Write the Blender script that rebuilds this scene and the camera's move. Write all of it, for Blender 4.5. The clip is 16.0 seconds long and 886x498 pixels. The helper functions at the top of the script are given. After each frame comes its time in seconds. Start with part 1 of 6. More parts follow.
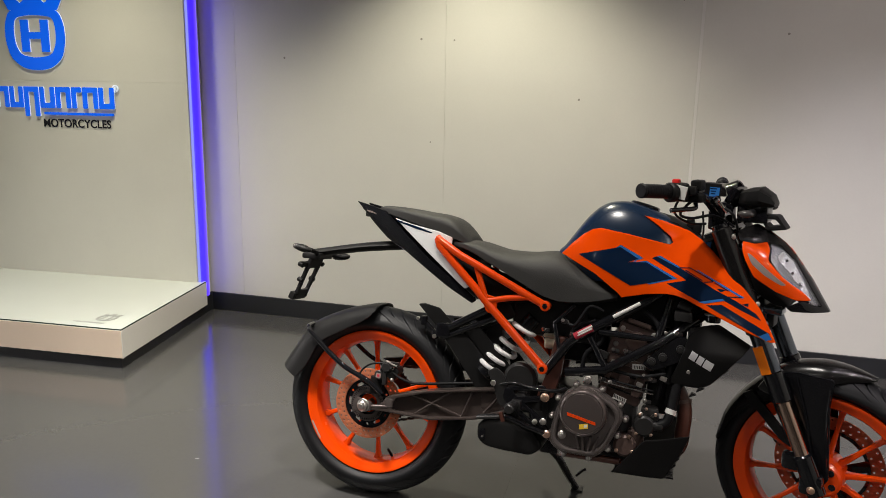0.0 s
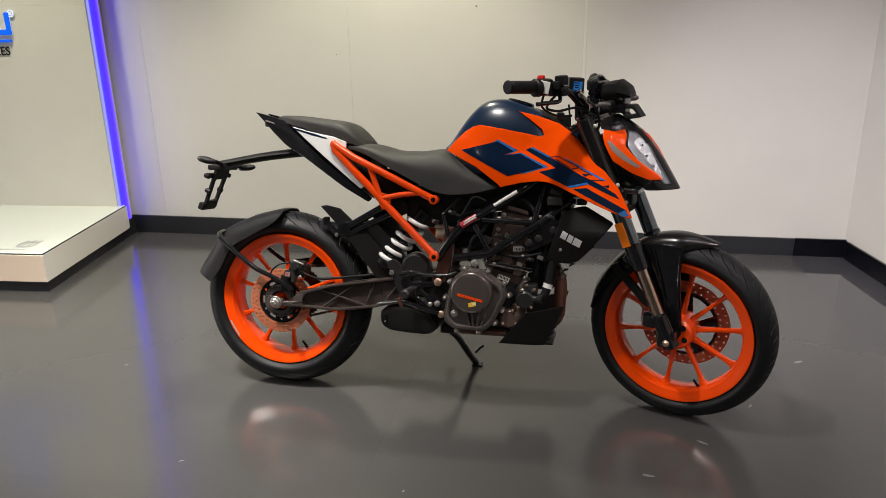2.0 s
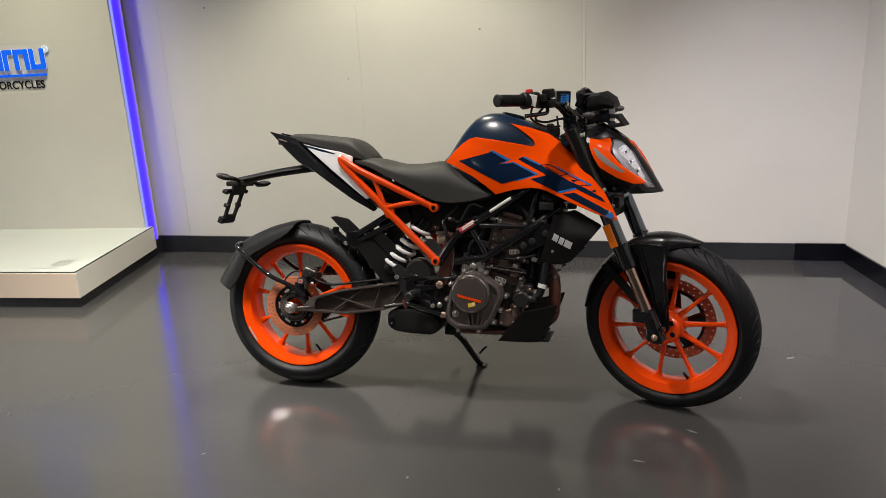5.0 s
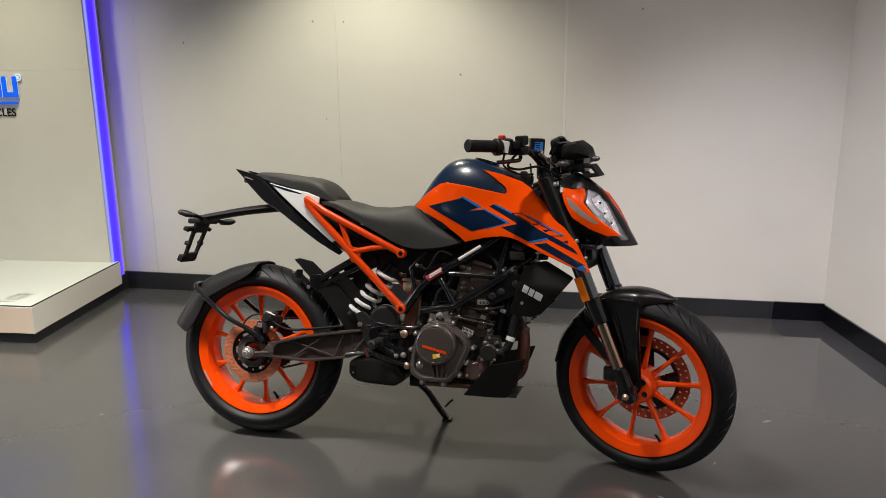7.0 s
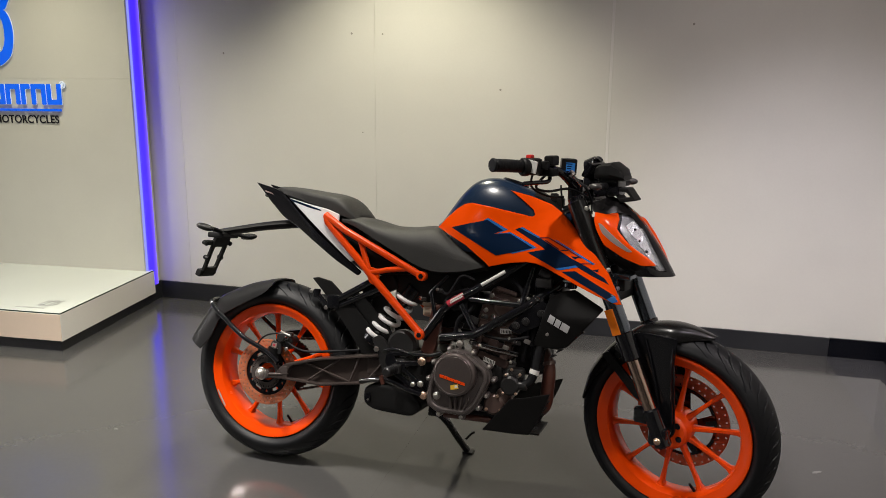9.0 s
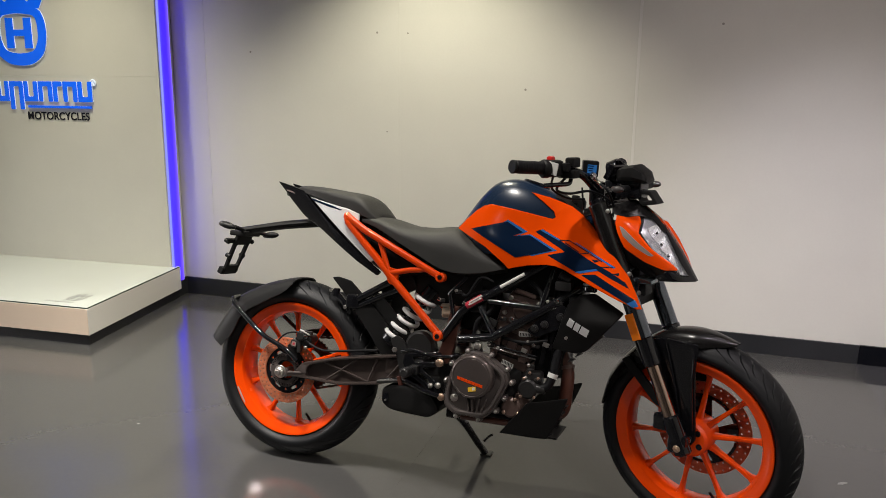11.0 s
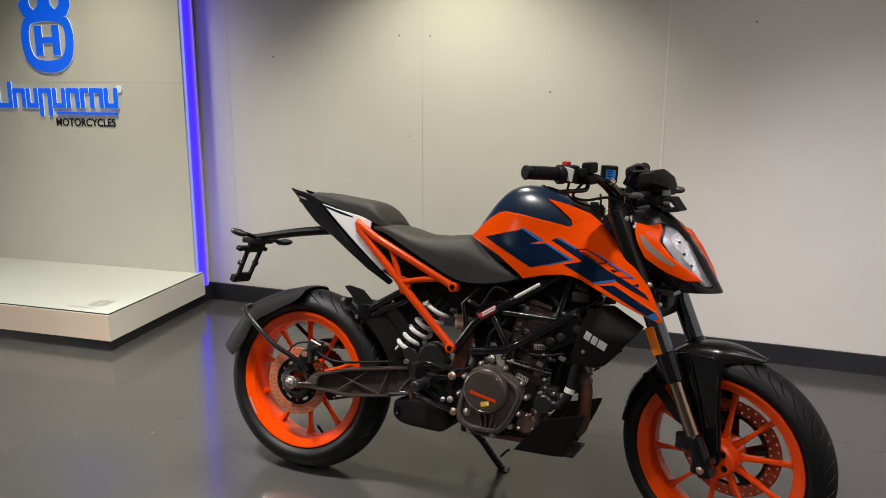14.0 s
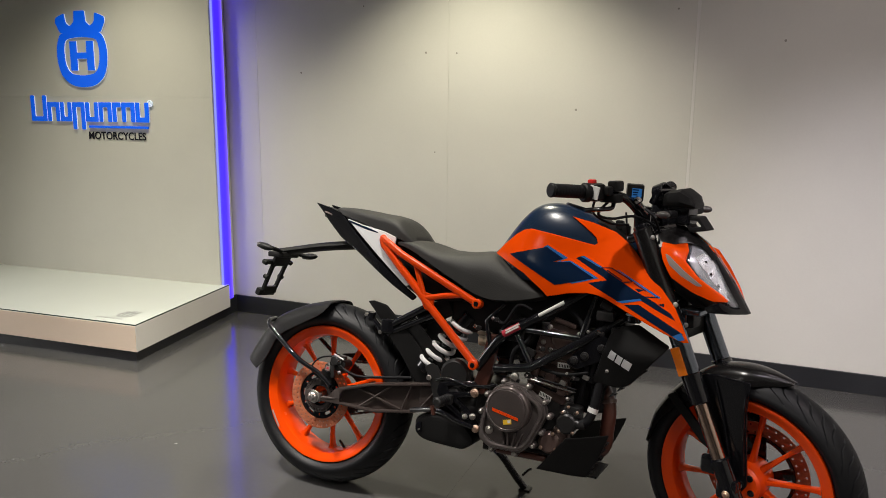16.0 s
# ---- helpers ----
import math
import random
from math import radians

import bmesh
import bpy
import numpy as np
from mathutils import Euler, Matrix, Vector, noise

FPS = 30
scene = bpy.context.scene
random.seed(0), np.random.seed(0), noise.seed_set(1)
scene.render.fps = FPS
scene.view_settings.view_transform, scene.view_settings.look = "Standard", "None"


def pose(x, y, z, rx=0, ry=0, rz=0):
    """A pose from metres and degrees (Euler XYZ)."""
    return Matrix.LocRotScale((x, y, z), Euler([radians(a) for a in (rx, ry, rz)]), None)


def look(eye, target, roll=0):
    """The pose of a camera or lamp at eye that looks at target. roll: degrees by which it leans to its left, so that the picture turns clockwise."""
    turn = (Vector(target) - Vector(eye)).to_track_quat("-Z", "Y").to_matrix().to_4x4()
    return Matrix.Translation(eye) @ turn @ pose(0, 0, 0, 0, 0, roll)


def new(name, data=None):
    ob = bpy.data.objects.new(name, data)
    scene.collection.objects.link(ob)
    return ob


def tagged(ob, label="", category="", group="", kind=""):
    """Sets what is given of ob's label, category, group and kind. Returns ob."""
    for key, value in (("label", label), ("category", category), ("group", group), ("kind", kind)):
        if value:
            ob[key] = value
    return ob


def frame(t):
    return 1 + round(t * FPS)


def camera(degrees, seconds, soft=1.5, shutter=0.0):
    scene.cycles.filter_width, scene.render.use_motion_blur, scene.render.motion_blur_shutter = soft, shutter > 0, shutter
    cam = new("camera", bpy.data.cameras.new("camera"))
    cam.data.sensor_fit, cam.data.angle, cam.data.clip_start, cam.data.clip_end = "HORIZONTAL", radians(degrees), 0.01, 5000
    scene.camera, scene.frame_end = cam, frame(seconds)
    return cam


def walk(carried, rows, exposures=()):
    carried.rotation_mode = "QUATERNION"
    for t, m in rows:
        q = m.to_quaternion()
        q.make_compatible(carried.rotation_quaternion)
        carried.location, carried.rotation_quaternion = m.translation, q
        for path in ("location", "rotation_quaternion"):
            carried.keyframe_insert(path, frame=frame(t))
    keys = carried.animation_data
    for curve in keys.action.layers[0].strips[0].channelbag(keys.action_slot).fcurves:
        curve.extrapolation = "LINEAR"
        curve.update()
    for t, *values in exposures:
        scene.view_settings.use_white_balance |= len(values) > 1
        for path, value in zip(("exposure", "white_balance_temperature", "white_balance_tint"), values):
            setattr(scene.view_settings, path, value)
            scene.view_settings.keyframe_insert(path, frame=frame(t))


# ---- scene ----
cam = camera(61.7, 16.0, soft=0.42)
PATH = [
    (0, (0.401, 0.198, 1.323), (0.195, 2.144, 0.911), 1.0),
    (0.5, (0.477, 0.062, 1.321), (0.427, 2.003, 0.843), 0.3),
    (1, (0.578, -0.064, 1.309), (0.589, 1.836, 0.685), 1.1),
    (1.5, (0.593, -0.07, 1.311), (0.593, 1.826, 0.674), 1.2),
    (2, (0.569, -0.004, 1.31), (0.522, 1.895, 0.685), -1.2),
    (2.5, (0.533, 0.114, 1.294), (0.565, 2.021, 0.695), -2.7),
    (3, (0.591, 0.054, 1.297), (0.644, 1.964, 0.707), -3.2),
    (3.5, (0.618, -0.069, 1.291), (0.644, 1.841, 0.699), -2.9),
    (3.7, (0.587, -0.106, 1.307), (0.609, 1.806, 0.718), -2.9),
    (5.8, (0.711, -0.213, 1.291), (0.498, 1.712, 0.792), -3.3),
    (6, (0.721, -0.224, 1.308), (0.497, 1.707, 0.839), -3.4),
    (6.5, (0.759, -0.21, 1.289), (0.642, 1.74, 0.861), -1.9),
    (7, (0.712, -0.084, 1.28), (0.643, 1.864, 0.832), -0.6),
    (7.5, (0.719, 0.04, 1.284), (0.684, 1.988, 0.833), 0.4),
    (8, (0.774, 0.052, 1.279), (0.681, 1.999, 0.835), 0.6),
    (8.5, (0.794, 0.061, 1.28), (0.623, 2.009, 0.863), 0.4),
    (9, (0.794, 0.064, 1.278), (0.589, 2.011, 0.868), 0.4),
    (9.5, (0.769, 0.061, 1.28), (0.541, 2.007, 0.877), 0.4),
    (9.7, (0.746, 0.062, 1.285), (0.518, 2.007, 0.879), 0.4),
    (11.8, (0.852, 0.131, 1.284), (0.551, 2.063, 0.865), 0.8),
    (12, (0.832, 0.163, 1.278), (0.571, 2.099, 0.852), 1.1),
    (12.5, (0.827, 0.174, 1.281), (0.622, 2.111, 0.824), 1.7),
    (13, (0.86, 0.169, 1.288), (0.596, 2.101, 0.843), 1.6),
    (13.5, (0.869, 0.177, 1.282), (0.537, 2.103, 0.854), 0.9),
    (14, (0.876, 0.176, 1.283), (0.502, 2.098, 0.877), 0.2),
    (14.5, (0.886, 0.182, 1.282), (0.484, 2.102, 0.894), -0.3),
    (15, (0.886, 0.175, 1.285), (0.473, 2.096, 0.91), -0.3),
    (15.5, (0.879, 0.171, 1.285), (0.456, 2.091, 0.919), 0.1),
    (16, (0.873, 0.173, 1.287), (0.436, 2.09, 0.921), 0.6),
]
walk(cam, [(t, look(eye, target, roll)) for t, eye, target, roll in PATH], ((0.0, 0.0), (1.0, 0.18), (3.7, 0.15), (6.0, 0.06), (7.0, 0.05), (12.0, 0.0), (16.0, 0.0)))

from mathutils.geometry import delaunay_2d_cdt

# ---- world and lamps ----
world = bpy.data.worlds.new("showroom_world")
world.use_nodes = True
world.node_tree.nodes["Background"].inputs[0].default_value = (0.5, 0.46, 0.42, 1)
world.node_tree.nodes["Background"].inputs[1].default_value = 0.02
scene.world = world


def spot_lamp(place, aim, watts, degrees, blend, colour, size=0.06):
    data = bpy.data.lights.new("downlight_or_fill", "SPOT")
    data.energy, data.spot_size, data.spot_blend = watts, radians(degrees), blend
    data.color, data.shadow_soft_size = colour, size
    ob = new("downlight_or_fill", data)
    ob.matrix_world = look(place, aim)
    return ob


WARM, NEUTRAL, PINK, COOL = (1.0, 0.945, 0.73), (1.0, 0.95, 0.88), (1.0, 0.87, 0.89), (0.97, 0.9, 0.99)
spot_lamp((0.08, 3.4, 2.66), (0.08, 3.5, 0.0), 122, 106, 0.65, WARM, 0.04)
spot_lamp((-2.0, 3.55, 2.66), (-2.0, 3.65, 0.0), 125, 116, 0.95, WARM, 0.14)
spot_lamp((1.75, 2.6, 2.66), (2.0, 3.6, 0.6), 22, 120, 1.0, PINK)
# first placed from cast shadows; most others are unseen fill added for brightness
for x, y, watts, degrees, tone in ((0.1, 1.95, 130, 140, NEUTRAL), (-0.95, 2.1, 430, 72, NEUTRAL), (-2.2, 1.9, 25, 120, NEUTRAL), (1.9, 1.3, 48, 112, PINK), (-1.7, 0.1, 100, 130, NEUTRAL), (2.1, 0.2, 85, 130, NEUTRAL), (0.1, -1.6, 75, 140, NEUTRAL)):
    spot_lamp((x, y, 2.66), (x, y + 0.1, 0.0), watts, degrees, 0.8, tone, 0.15 if watts > 200 else 0.045)
# unseen cool fill added to brighten the lower right wall
spot_lamp((1.25, 1.4, 2.66), (2.3, 3.65, -0.05), 250, 54, 1.0, COOL, 0.1)

# soft fill added from the unseen left side, set in an invented window opening
side_fill = bpy.data.lights.new("side_fill_area", "AREA")
side_fill.shape, side_fill.size, side_fill.size_y, side_fill.energy, side_fill.color = "RECTANGLE", 1.5, 1.9, 25, (1.0, 0.96, 0.94)
side_fill.spread = radians(110)
side_fill_lamp = new("side_fill_area", side_fill)
side_fill_lamp.matrix_world = look((-4.43, 2.5, 1.25), (-1.2, 2.3, -0.6))


# ---- materials ----
def material(name, colour, rough=0.5, metal=0.0, grain=0.0, size=60.0, bump=0.0, mottle=0.0, coat=0.0, spec=0.5, rough_var=0.0, emit=None, power=0.0):
    """A surface with fine grain and broad mottling of its colour, uneven gloss and fine relief."""
    m = bpy.data.materials.new(name)
    m.use_nodes = True
    nodes, links = m.node_tree.nodes, m.node_tree.links
    b = nodes["Principled BSDF"]
    b.inputs["Base Color"].default_value = (*colour, 1)
    b.inputs["Roughness"].default_value = rough
    b.inputs["Metallic"].default_value = metal
    b.inputs["Coat Weight"].default_value = coat
    b.inputs["Coat Roughness"].default_value = 0.06
    b.inputs["Specular IOR Level"].default_value = spec
    if emit:
        b.inputs["Emission Color"].default_value = (*emit, 1)
        b.inputs["Emission Strength"].default_value = power
    if not (grain or bump or mottle or rough_var):
        return m
    where = nodes.new("ShaderNodeTexCoord")
    fine, broad = nodes.new("ShaderNodeTexNoise"), nodes.new("ShaderNodeTexNoise")
    fine.inputs["Scale"].default_value, fine.inputs["Detail"].default_value = size, 4
    broad.inputs["Scale"].default_value, broad.inputs["Detail"].default_value = size / 24, 5
    for n in (fine, broad):
        links.new(where.outputs["Object"], n.inputs["Vector"])
    if grain or mottle:
        mix = nodes.new("ShaderNodeMix")
        mix.data_type = "RGBA"
        mix.inputs[6].default_value = (*[c * (1 - grain - mottle) for c in colour], 1)
        mix.inputs[7].default_value = (*[min(1, c * (1 + grain + mottle)) for c in colour], 1)
        add = nodes.new("ShaderNodeMath")
        add.operation = "MULTIPLY_ADD"
        add.inputs[1].default_value = grain / (grain + mottle)
        scale = nodes.new("ShaderNodeMath")
        scale.operation = "MULTIPLY"
        scale.inputs[1].default_value = mottle / (grain + mottle)
        links.new(broad.outputs["Fac"], scale.inputs[0])
        links.new(fine.outputs["Fac"], add.inputs[0])
        links.new(scale.outputs[0], add.inputs[2])
        links.new(add.outputs[0], mix.inputs[0])
        links.new(mix.outputs[2], b.inputs["Base Color"])
    if rough_var:
        ramp = nodes.new("ShaderNodeMapRange")
        ramp.inputs[1].default_value, ramp.inputs[2].default_value = 0.3, 0.7
        ramp.inputs[3].default_value, ramp.inputs[4].default_value = max(0.02, rough - rough_var), rough + rough_var
        links.new(broad.outputs["Fac"], ramp.inputs[0])
        links.new(ramp.outputs[0], b.inputs["Roughness"])
    if bump:
        relief = nodes.new("ShaderNodeBump")
        relief.inputs["Strength"].default_value, relief.inputs["Distance"].default_value = bump, 0.002
        links.new(fine.outputs["Fac"], relief.inputs["Height"])
        links.new(relief.outputs[0], b.inputs["Normal"])
    return m


WALL_PAINT = material("matt_wall_paint", (0.66, 0.645, 0.59), 0.75, grain=0.02, size=90, bump=0.12, mottle=0.05, rough_var=0.08)
PANEL_PAINT = material("matt_panel_paint", (0.6, 0.585, 0.53), 0.7, grain=0.02, size=90, bump=0.1, mottle=0.05)
WHITE_STRIP = material("white_joint_strip", (0.74, 0.72, 0.68), 0.55, mottle=0.04)
CEILING_PAINT = material("ceiling_paint", (0.2, 0.2, 0.2), 0.9, mottle=0.03)
FLOOR_GREY = material("dark_grey_vinyl", (0.058, 0.057, 0.056), 0.16, grain=0.05, size=70, mottle=0.05, spec=0.6, rough_var=0.012)
FLOOR_PATCH = material("dark_glossy_vinyl", (0.05, 0.05, 0.055), 0.05, grain=0.08, size=70, mottle=0.12, spec=0.6, rough_var=0.01)
SKIRT_GREY = material("dark_grey_skirting", (0.02, 0.021, 0.024), 0.42, grain=0.1, size=80, mottle=0.15, rough_var=0.08)
SKIRT_BLACK = material("black_glossy_skirting", (0.004, 0.0045, 0.007), 0.2, spec=0.25, mottle=0.2, rough_var=0.05)
# laminate of the platform front, with the warm light painted in as beige
FASCIA = material("warm_lit_laminate", (0.74, 0.6, 0.47), 0.4, grain=0.02, mottle=0.05)
LAMINATE = material("white_laminate", (0.72, 0.69, 0.64), 0.35, grain=0.02, mottle=0.04)
GLASS_TOP = material("white_back_painted_glass", (0.71, 0.75, 0.71), 0.07, mottle=0.03, coat=0.5)
GLASS_EDGE = material("dark_green_glass_edge", (0.03, 0.05, 0.04), 0.15)
PLINTH_BLACK = material("black_plinth", (0.01, 0.01, 0.012), 0.4, mottle=0.2)
# acrylic sign faces and edges, with a low glow added to brighten them
LOGO_BLUE = material("blue_acrylic_added_glow", (0.0, 0.1, 0.85), 0.35, spec=0.15, emit=(0.0, 0.12, 0.9), power=0.38)
LOGO_EDGE = material("white_acrylic_edge_added_glow", (0.8, 0.85, 0.95), 0.35, emit=(0.6, 0.75, 1.0), power=0.3)
LOGO_BLACK = material("black_letter_film", (0.014, 0.014, 0.02), 0.8, spec=0.15)
LOGO_GREY = material("grey_etching", (0.3, 0.31, 0.3), 0.4)
LED_BLUE = material("blue_led_diffuser", (0.03, 0.03, 0.06), 0.5, emit=(0.05, 0.02, 0.7), power=3.0)
# brightest along the strip's middle; its dim lavender edges paint the spill beside it
ln, ll = LED_BLUE.node_tree.nodes, LED_BLUE.node_tree.links
place, split, glow = ln.new("ShaderNodeTexCoord"), ln.new("ShaderNodeSeparateXYZ"), ln.new("ShaderNodeValToRGB")
ll.new(place.outputs["Generated"], split.inputs[0])
ll.new(split.outputs["Y"], glow.inputs[0])
for at, shade in ((0.0, (0.09, 0.1, 0.3, 1)), (0.06, (0.03, 0.02, 0.8, 1)), (0.2, (0.02, 0.006, 0.9, 1)), (0.6, (0.022, 0.006, 0.9, 1)), (0.82, (0.05, 0.02, 0.55, 1))):
    glow.color_ramp.elements.new(at).color = shade
glow.color_ramp.elements[-1].color = (0.1, 0.07, 0.3, 1)
glow.color_ramp.elements.remove(glow.color_ramp.elements[0])
ll.new(glow.outputs[0], ln["Principled BSDF"].inputs["Emission Color"])
SCUFF = material("pale_floor_scuff", (0.16, 0.155, 0.15), 0.45, grain=0.3, size=160, mottle=0.3)
COLUMN_GREY = material("dark_grey_cladding", (0.07, 0.075, 0.08), 0.4, grain=0.05, mottle=0.1)
SPOT_MARK = material("wall_scuff", (0.3, 0.28, 0.25), 0.7)

ORANGE = material("orange_gloss_paint", (0.8, 0.066, 0.0005), 0.16, coat=0.1, spec=0.25, grain=0.02, size=200)
WHEEL_ORANGE = material("orange_powder_coat", (0.82, 0.062, 0.0005), 0.24, coat=0.3, grain=0.03, size=150, rough_var=0.04)
TUBE_ORANGE = material("orange_frame_coat", (0.76, 0.058, 0.0005), 0.28, coat=0.2, spec=0.35, grain=0.03, size=150)
NAVY = material("satin_navy_paint", (0.005, 0.016, 0.04), 0.26, coat=0.25, grain=0.05, size=220)
DECAL_NAVY = material("navy_decal_film", (0.003, 0.011, 0.032), 0.2, coat=0.05, spec=0.25, grain=0.05, size=220)
DECAL_BLUE = material("blue_decal_film", (0.02, 0.12, 0.36), 0.25, coat=0.5)
WHITE_PAINT = material("white_gloss_paint", (0.78, 0.78, 0.78), 0.25, coat=0.4, mottle=0.02)
BLACK_PLASTIC = material("black_textured_plastic", (0.0095, 0.0092, 0.0092), 0.45, spec=0.16, grain=0.12, size=260, bump=0.12, mottle=0.15, rough_var=0.07)
BLACK_GLOSS = material("black_gloss_coat", (0.006, 0.006, 0.0075), 0.12, coat=0.4, mottle=0.1)
FENDER_BLACK = material("black_fender_plastic", (0.007, 0.0065, 0.0065), 0.24, spec=0.4, grain=0.06, size=220, mottle=0.1)
SEAT_VINYL = material("charcoal_seat_vinyl", (0.03, 0.029, 0.0275), 0.58, spec=0.32, grain=0.14, size=420, bump=0.35, mottle=0.1)
RUBBER = material("black_tyre_rubber", (0.0062, 0.0064, 0.0075), 0.5, spec=0.24, grain=0.15, size=180, bump=0.1, mottle=0.2)
SOFT_RUBBER = material("soft_black_rubber", (0.005, 0.005, 0.006), 0.55, spec=0.2, grain=0.1, size=300, bump=0.15)
BRONZE = material("bronze_engine_coat", (0.13, 0.107, 0.101), 0.22, metal=0.55, grain=0.12, size=240, bump=0.15, mottle=0.12)
CASE_GREY = material("grey_bronze_case_coat", (0.17, 0.145, 0.138), 0.3, metal=0.6, grain=0.1, size=240, bump=0.1, mottle=0.12)
BROWN_CAST = material("brown_cast_alloy", (0.11, 0.072, 0.062), 0.36, metal=0.35, grain=0.15, size=200, bump=0.2, mottle=0.2)
DARK_CAST = material("dark_cast_alloy", (0.026, 0.025, 0.025), 0.34, spec=0.45, metal=0.3, grain=0.15, size=200, bump=0.2, mottle=0.2)
SWING_COAT = material("dark_bronze_swingarm_coat", (0.082, 0.063, 0.057), 0.3, metal=0.5, grain=0.1, size=200, bump=0.1, mottle=0.12)
CHROME = material("chromed_steel", (0.75, 0.72, 0.7), 0.1, metal=1.0)
STEEL = material("zinc_plated_steel", (0.5, 0.47, 0.44), 0.32, metal=0.9, grain=0.1, size=300)
ALLOY = material("silver_anodised_alloy", (0.5, 0.52, 0.55), 0.28, metal=0.8, grain=0.05, size=300)
GOLD = material("gold_zinc_bolt", (0.6, 0.42, 0.32), 0.3, metal=0.9)
STANCHION = material("copper_toned_stanchion", (0.72, 0.52, 0.42), 0.12, metal=1.0)
DISC_STEEL = material("copper_toned_disc_steel", (0.46, 0.14, 0.066), 0.45, metal=0.25, grain=0.08, size=260, mottle=0.1)
SPRING_WHITE = material("white_spring_coat", (0.72, 0.71, 0.7), 0.35, coat=0.2, mottle=0.03)
AMBER = material("amber_reflector", (0.7, 0.16, 0.003), 0.15, coat=0.6)
RED_PLASTIC = material("red_switch_plastic", (0.6, 0.02, 0.015), 0.35)
CLEAR_GREY = material("smoked_indicator_lens", (0.05, 0.045, 0.045), 0.2, coat=0.3)
LABEL_WHITE = material("white_paper_label", (0.7, 0.69, 0.66), 0.5)
LABEL_RED = material("red_label", (0.42, 0.02, 0.04), 0.45)
LABEL_YELLOW = material("yellow_label", (0.8, 0.5, 0.03), 0.45)
INK = material("label_ink", (0.03, 0.03, 0.03), 0.5)
LCD_BLUE = material("blue_lcd", (0.02, 0.1, 0.28), 0.2, emit=(0.05, 0.3, 0.85), power=0.15)
LAMP_SILVER = material("satin_silver_lamp_body", (0.19, 0.19, 0.2), 0.25, metal=0.4, mottle=0.05)
FLUID = material("translucent_beige_plastic", (0.33, 0.27, 0.2), 0.35)
DARK_PAINT = material("dark_wall_paint", (0.13, 0.125, 0.12), 0.8, mottle=0.08)
PALE_DECAL = material("pale_grey_decal", (0.24, 0.19, 0.17), 0.35, coat=0.3)
RED_BROWN = material("red_brown_coat", (0.07, 0.022, 0.014), 0.4, coat=0.2, mottle=0.1)
REFLECTOR = material("bright_reflector", (0.88, 0.88, 0.9), 0.16, metal=0.75, grain=0.1, size=90, bump=1.0)
FORK_COAT = material("dark_blue_grey_fork_coat", (0.17, 0.19, 0.22), 0.16, metal=0.95, grain=0.05, size=300)


def clear_lens(name, tint, rough):
    m = bpy.data.materials.new(name)
    m.use_nodes = True
    b = m.node_tree.nodes["Principled BSDF"]
    b.inputs["Base Color"].default_value = (*tint, 1)
    b.inputs["Roughness"].default_value = rough
    b.inputs["Transmission Weight"].default_value = 1.0
    b.inputs["IOR"].default_value = 1.45
    return m


LENS = clear_lens("clear_headlight_lens", (0.95, 0.96, 0.98), 0.02)


# ---- mesh helpers ----
def weigh_normals(me, least):
    """Shades each corner by its larger faces, so that flat faces stay flat beside their rounded edges."""
    normal = [p.normal.copy() for p in me.polygons]
    area = [p.area for p in me.polygons]
    around = [[] for v in me.vertices]
    for p in me.polygons:
        for k in p.vertices:
            around[k].append(p.index)
    out = []
    for p in me.polygons:
        n = normal[p.index]
        for k in p.vertices:
            total = Vector((0, 0, 0))
            for q in around[k]:
                if n.dot(normal[q]) > least:
                    total += normal[q] * area[q]
            out.append(total.normalized() if total.length > 0 else n)
    me.normals_split_custom_set(out)


def mesh_of(bm, angle=38):
    me = bpy.data.meshes.new("mesh")
    bmesh.ops.recalc_face_normals(bm, faces=bm.faces)
    bm.to_mesh(me)
    bm.free()
    for p in me.polygons:
        p.use_smooth = True
    me.set_sharp_from_angle(angle=radians(angle))
    if len(me.polygons) < 4000:
        weigh_normals(me, math.cos(radians(angle)))
    return me


def part(name, bm, mat, parent=None, label="", m=None):
    """Links a bmesh, or a mesh, as one object under a thing or a part."""
    me = bm if isinstance(bm, bpy.types.Mesh) else mesh_of(bm)
    if not me.materials:
        me.materials.append(mat)
    ob = new(name, me)
    ob.parent = parent
    if m is not None:
        ob.matrix_basis = m
    if label:
        ob["label"] = label
    return ob


def box(size, place=(0, 0, 0), bevel=0.0, m=None, bm=None):
    bm = bm or bmesh.new()
    made = bmesh.ops.create_cube(bm, size=1.0)["verts"]
    bmesh.ops.transform(bm, verts=made, matrix=Matrix.LocRotScale(place, None, size))
    if m is not None:
        bmesh.ops.transform(bm, verts=made, matrix=m)
    if bevel:
        edges = list({e for v in made for e in v.link_edges})
        bmesh.ops.bevel(bm, geom=edges, offset=bevel, segments=2, profile=0.5, affect="EDGES")
    return bm


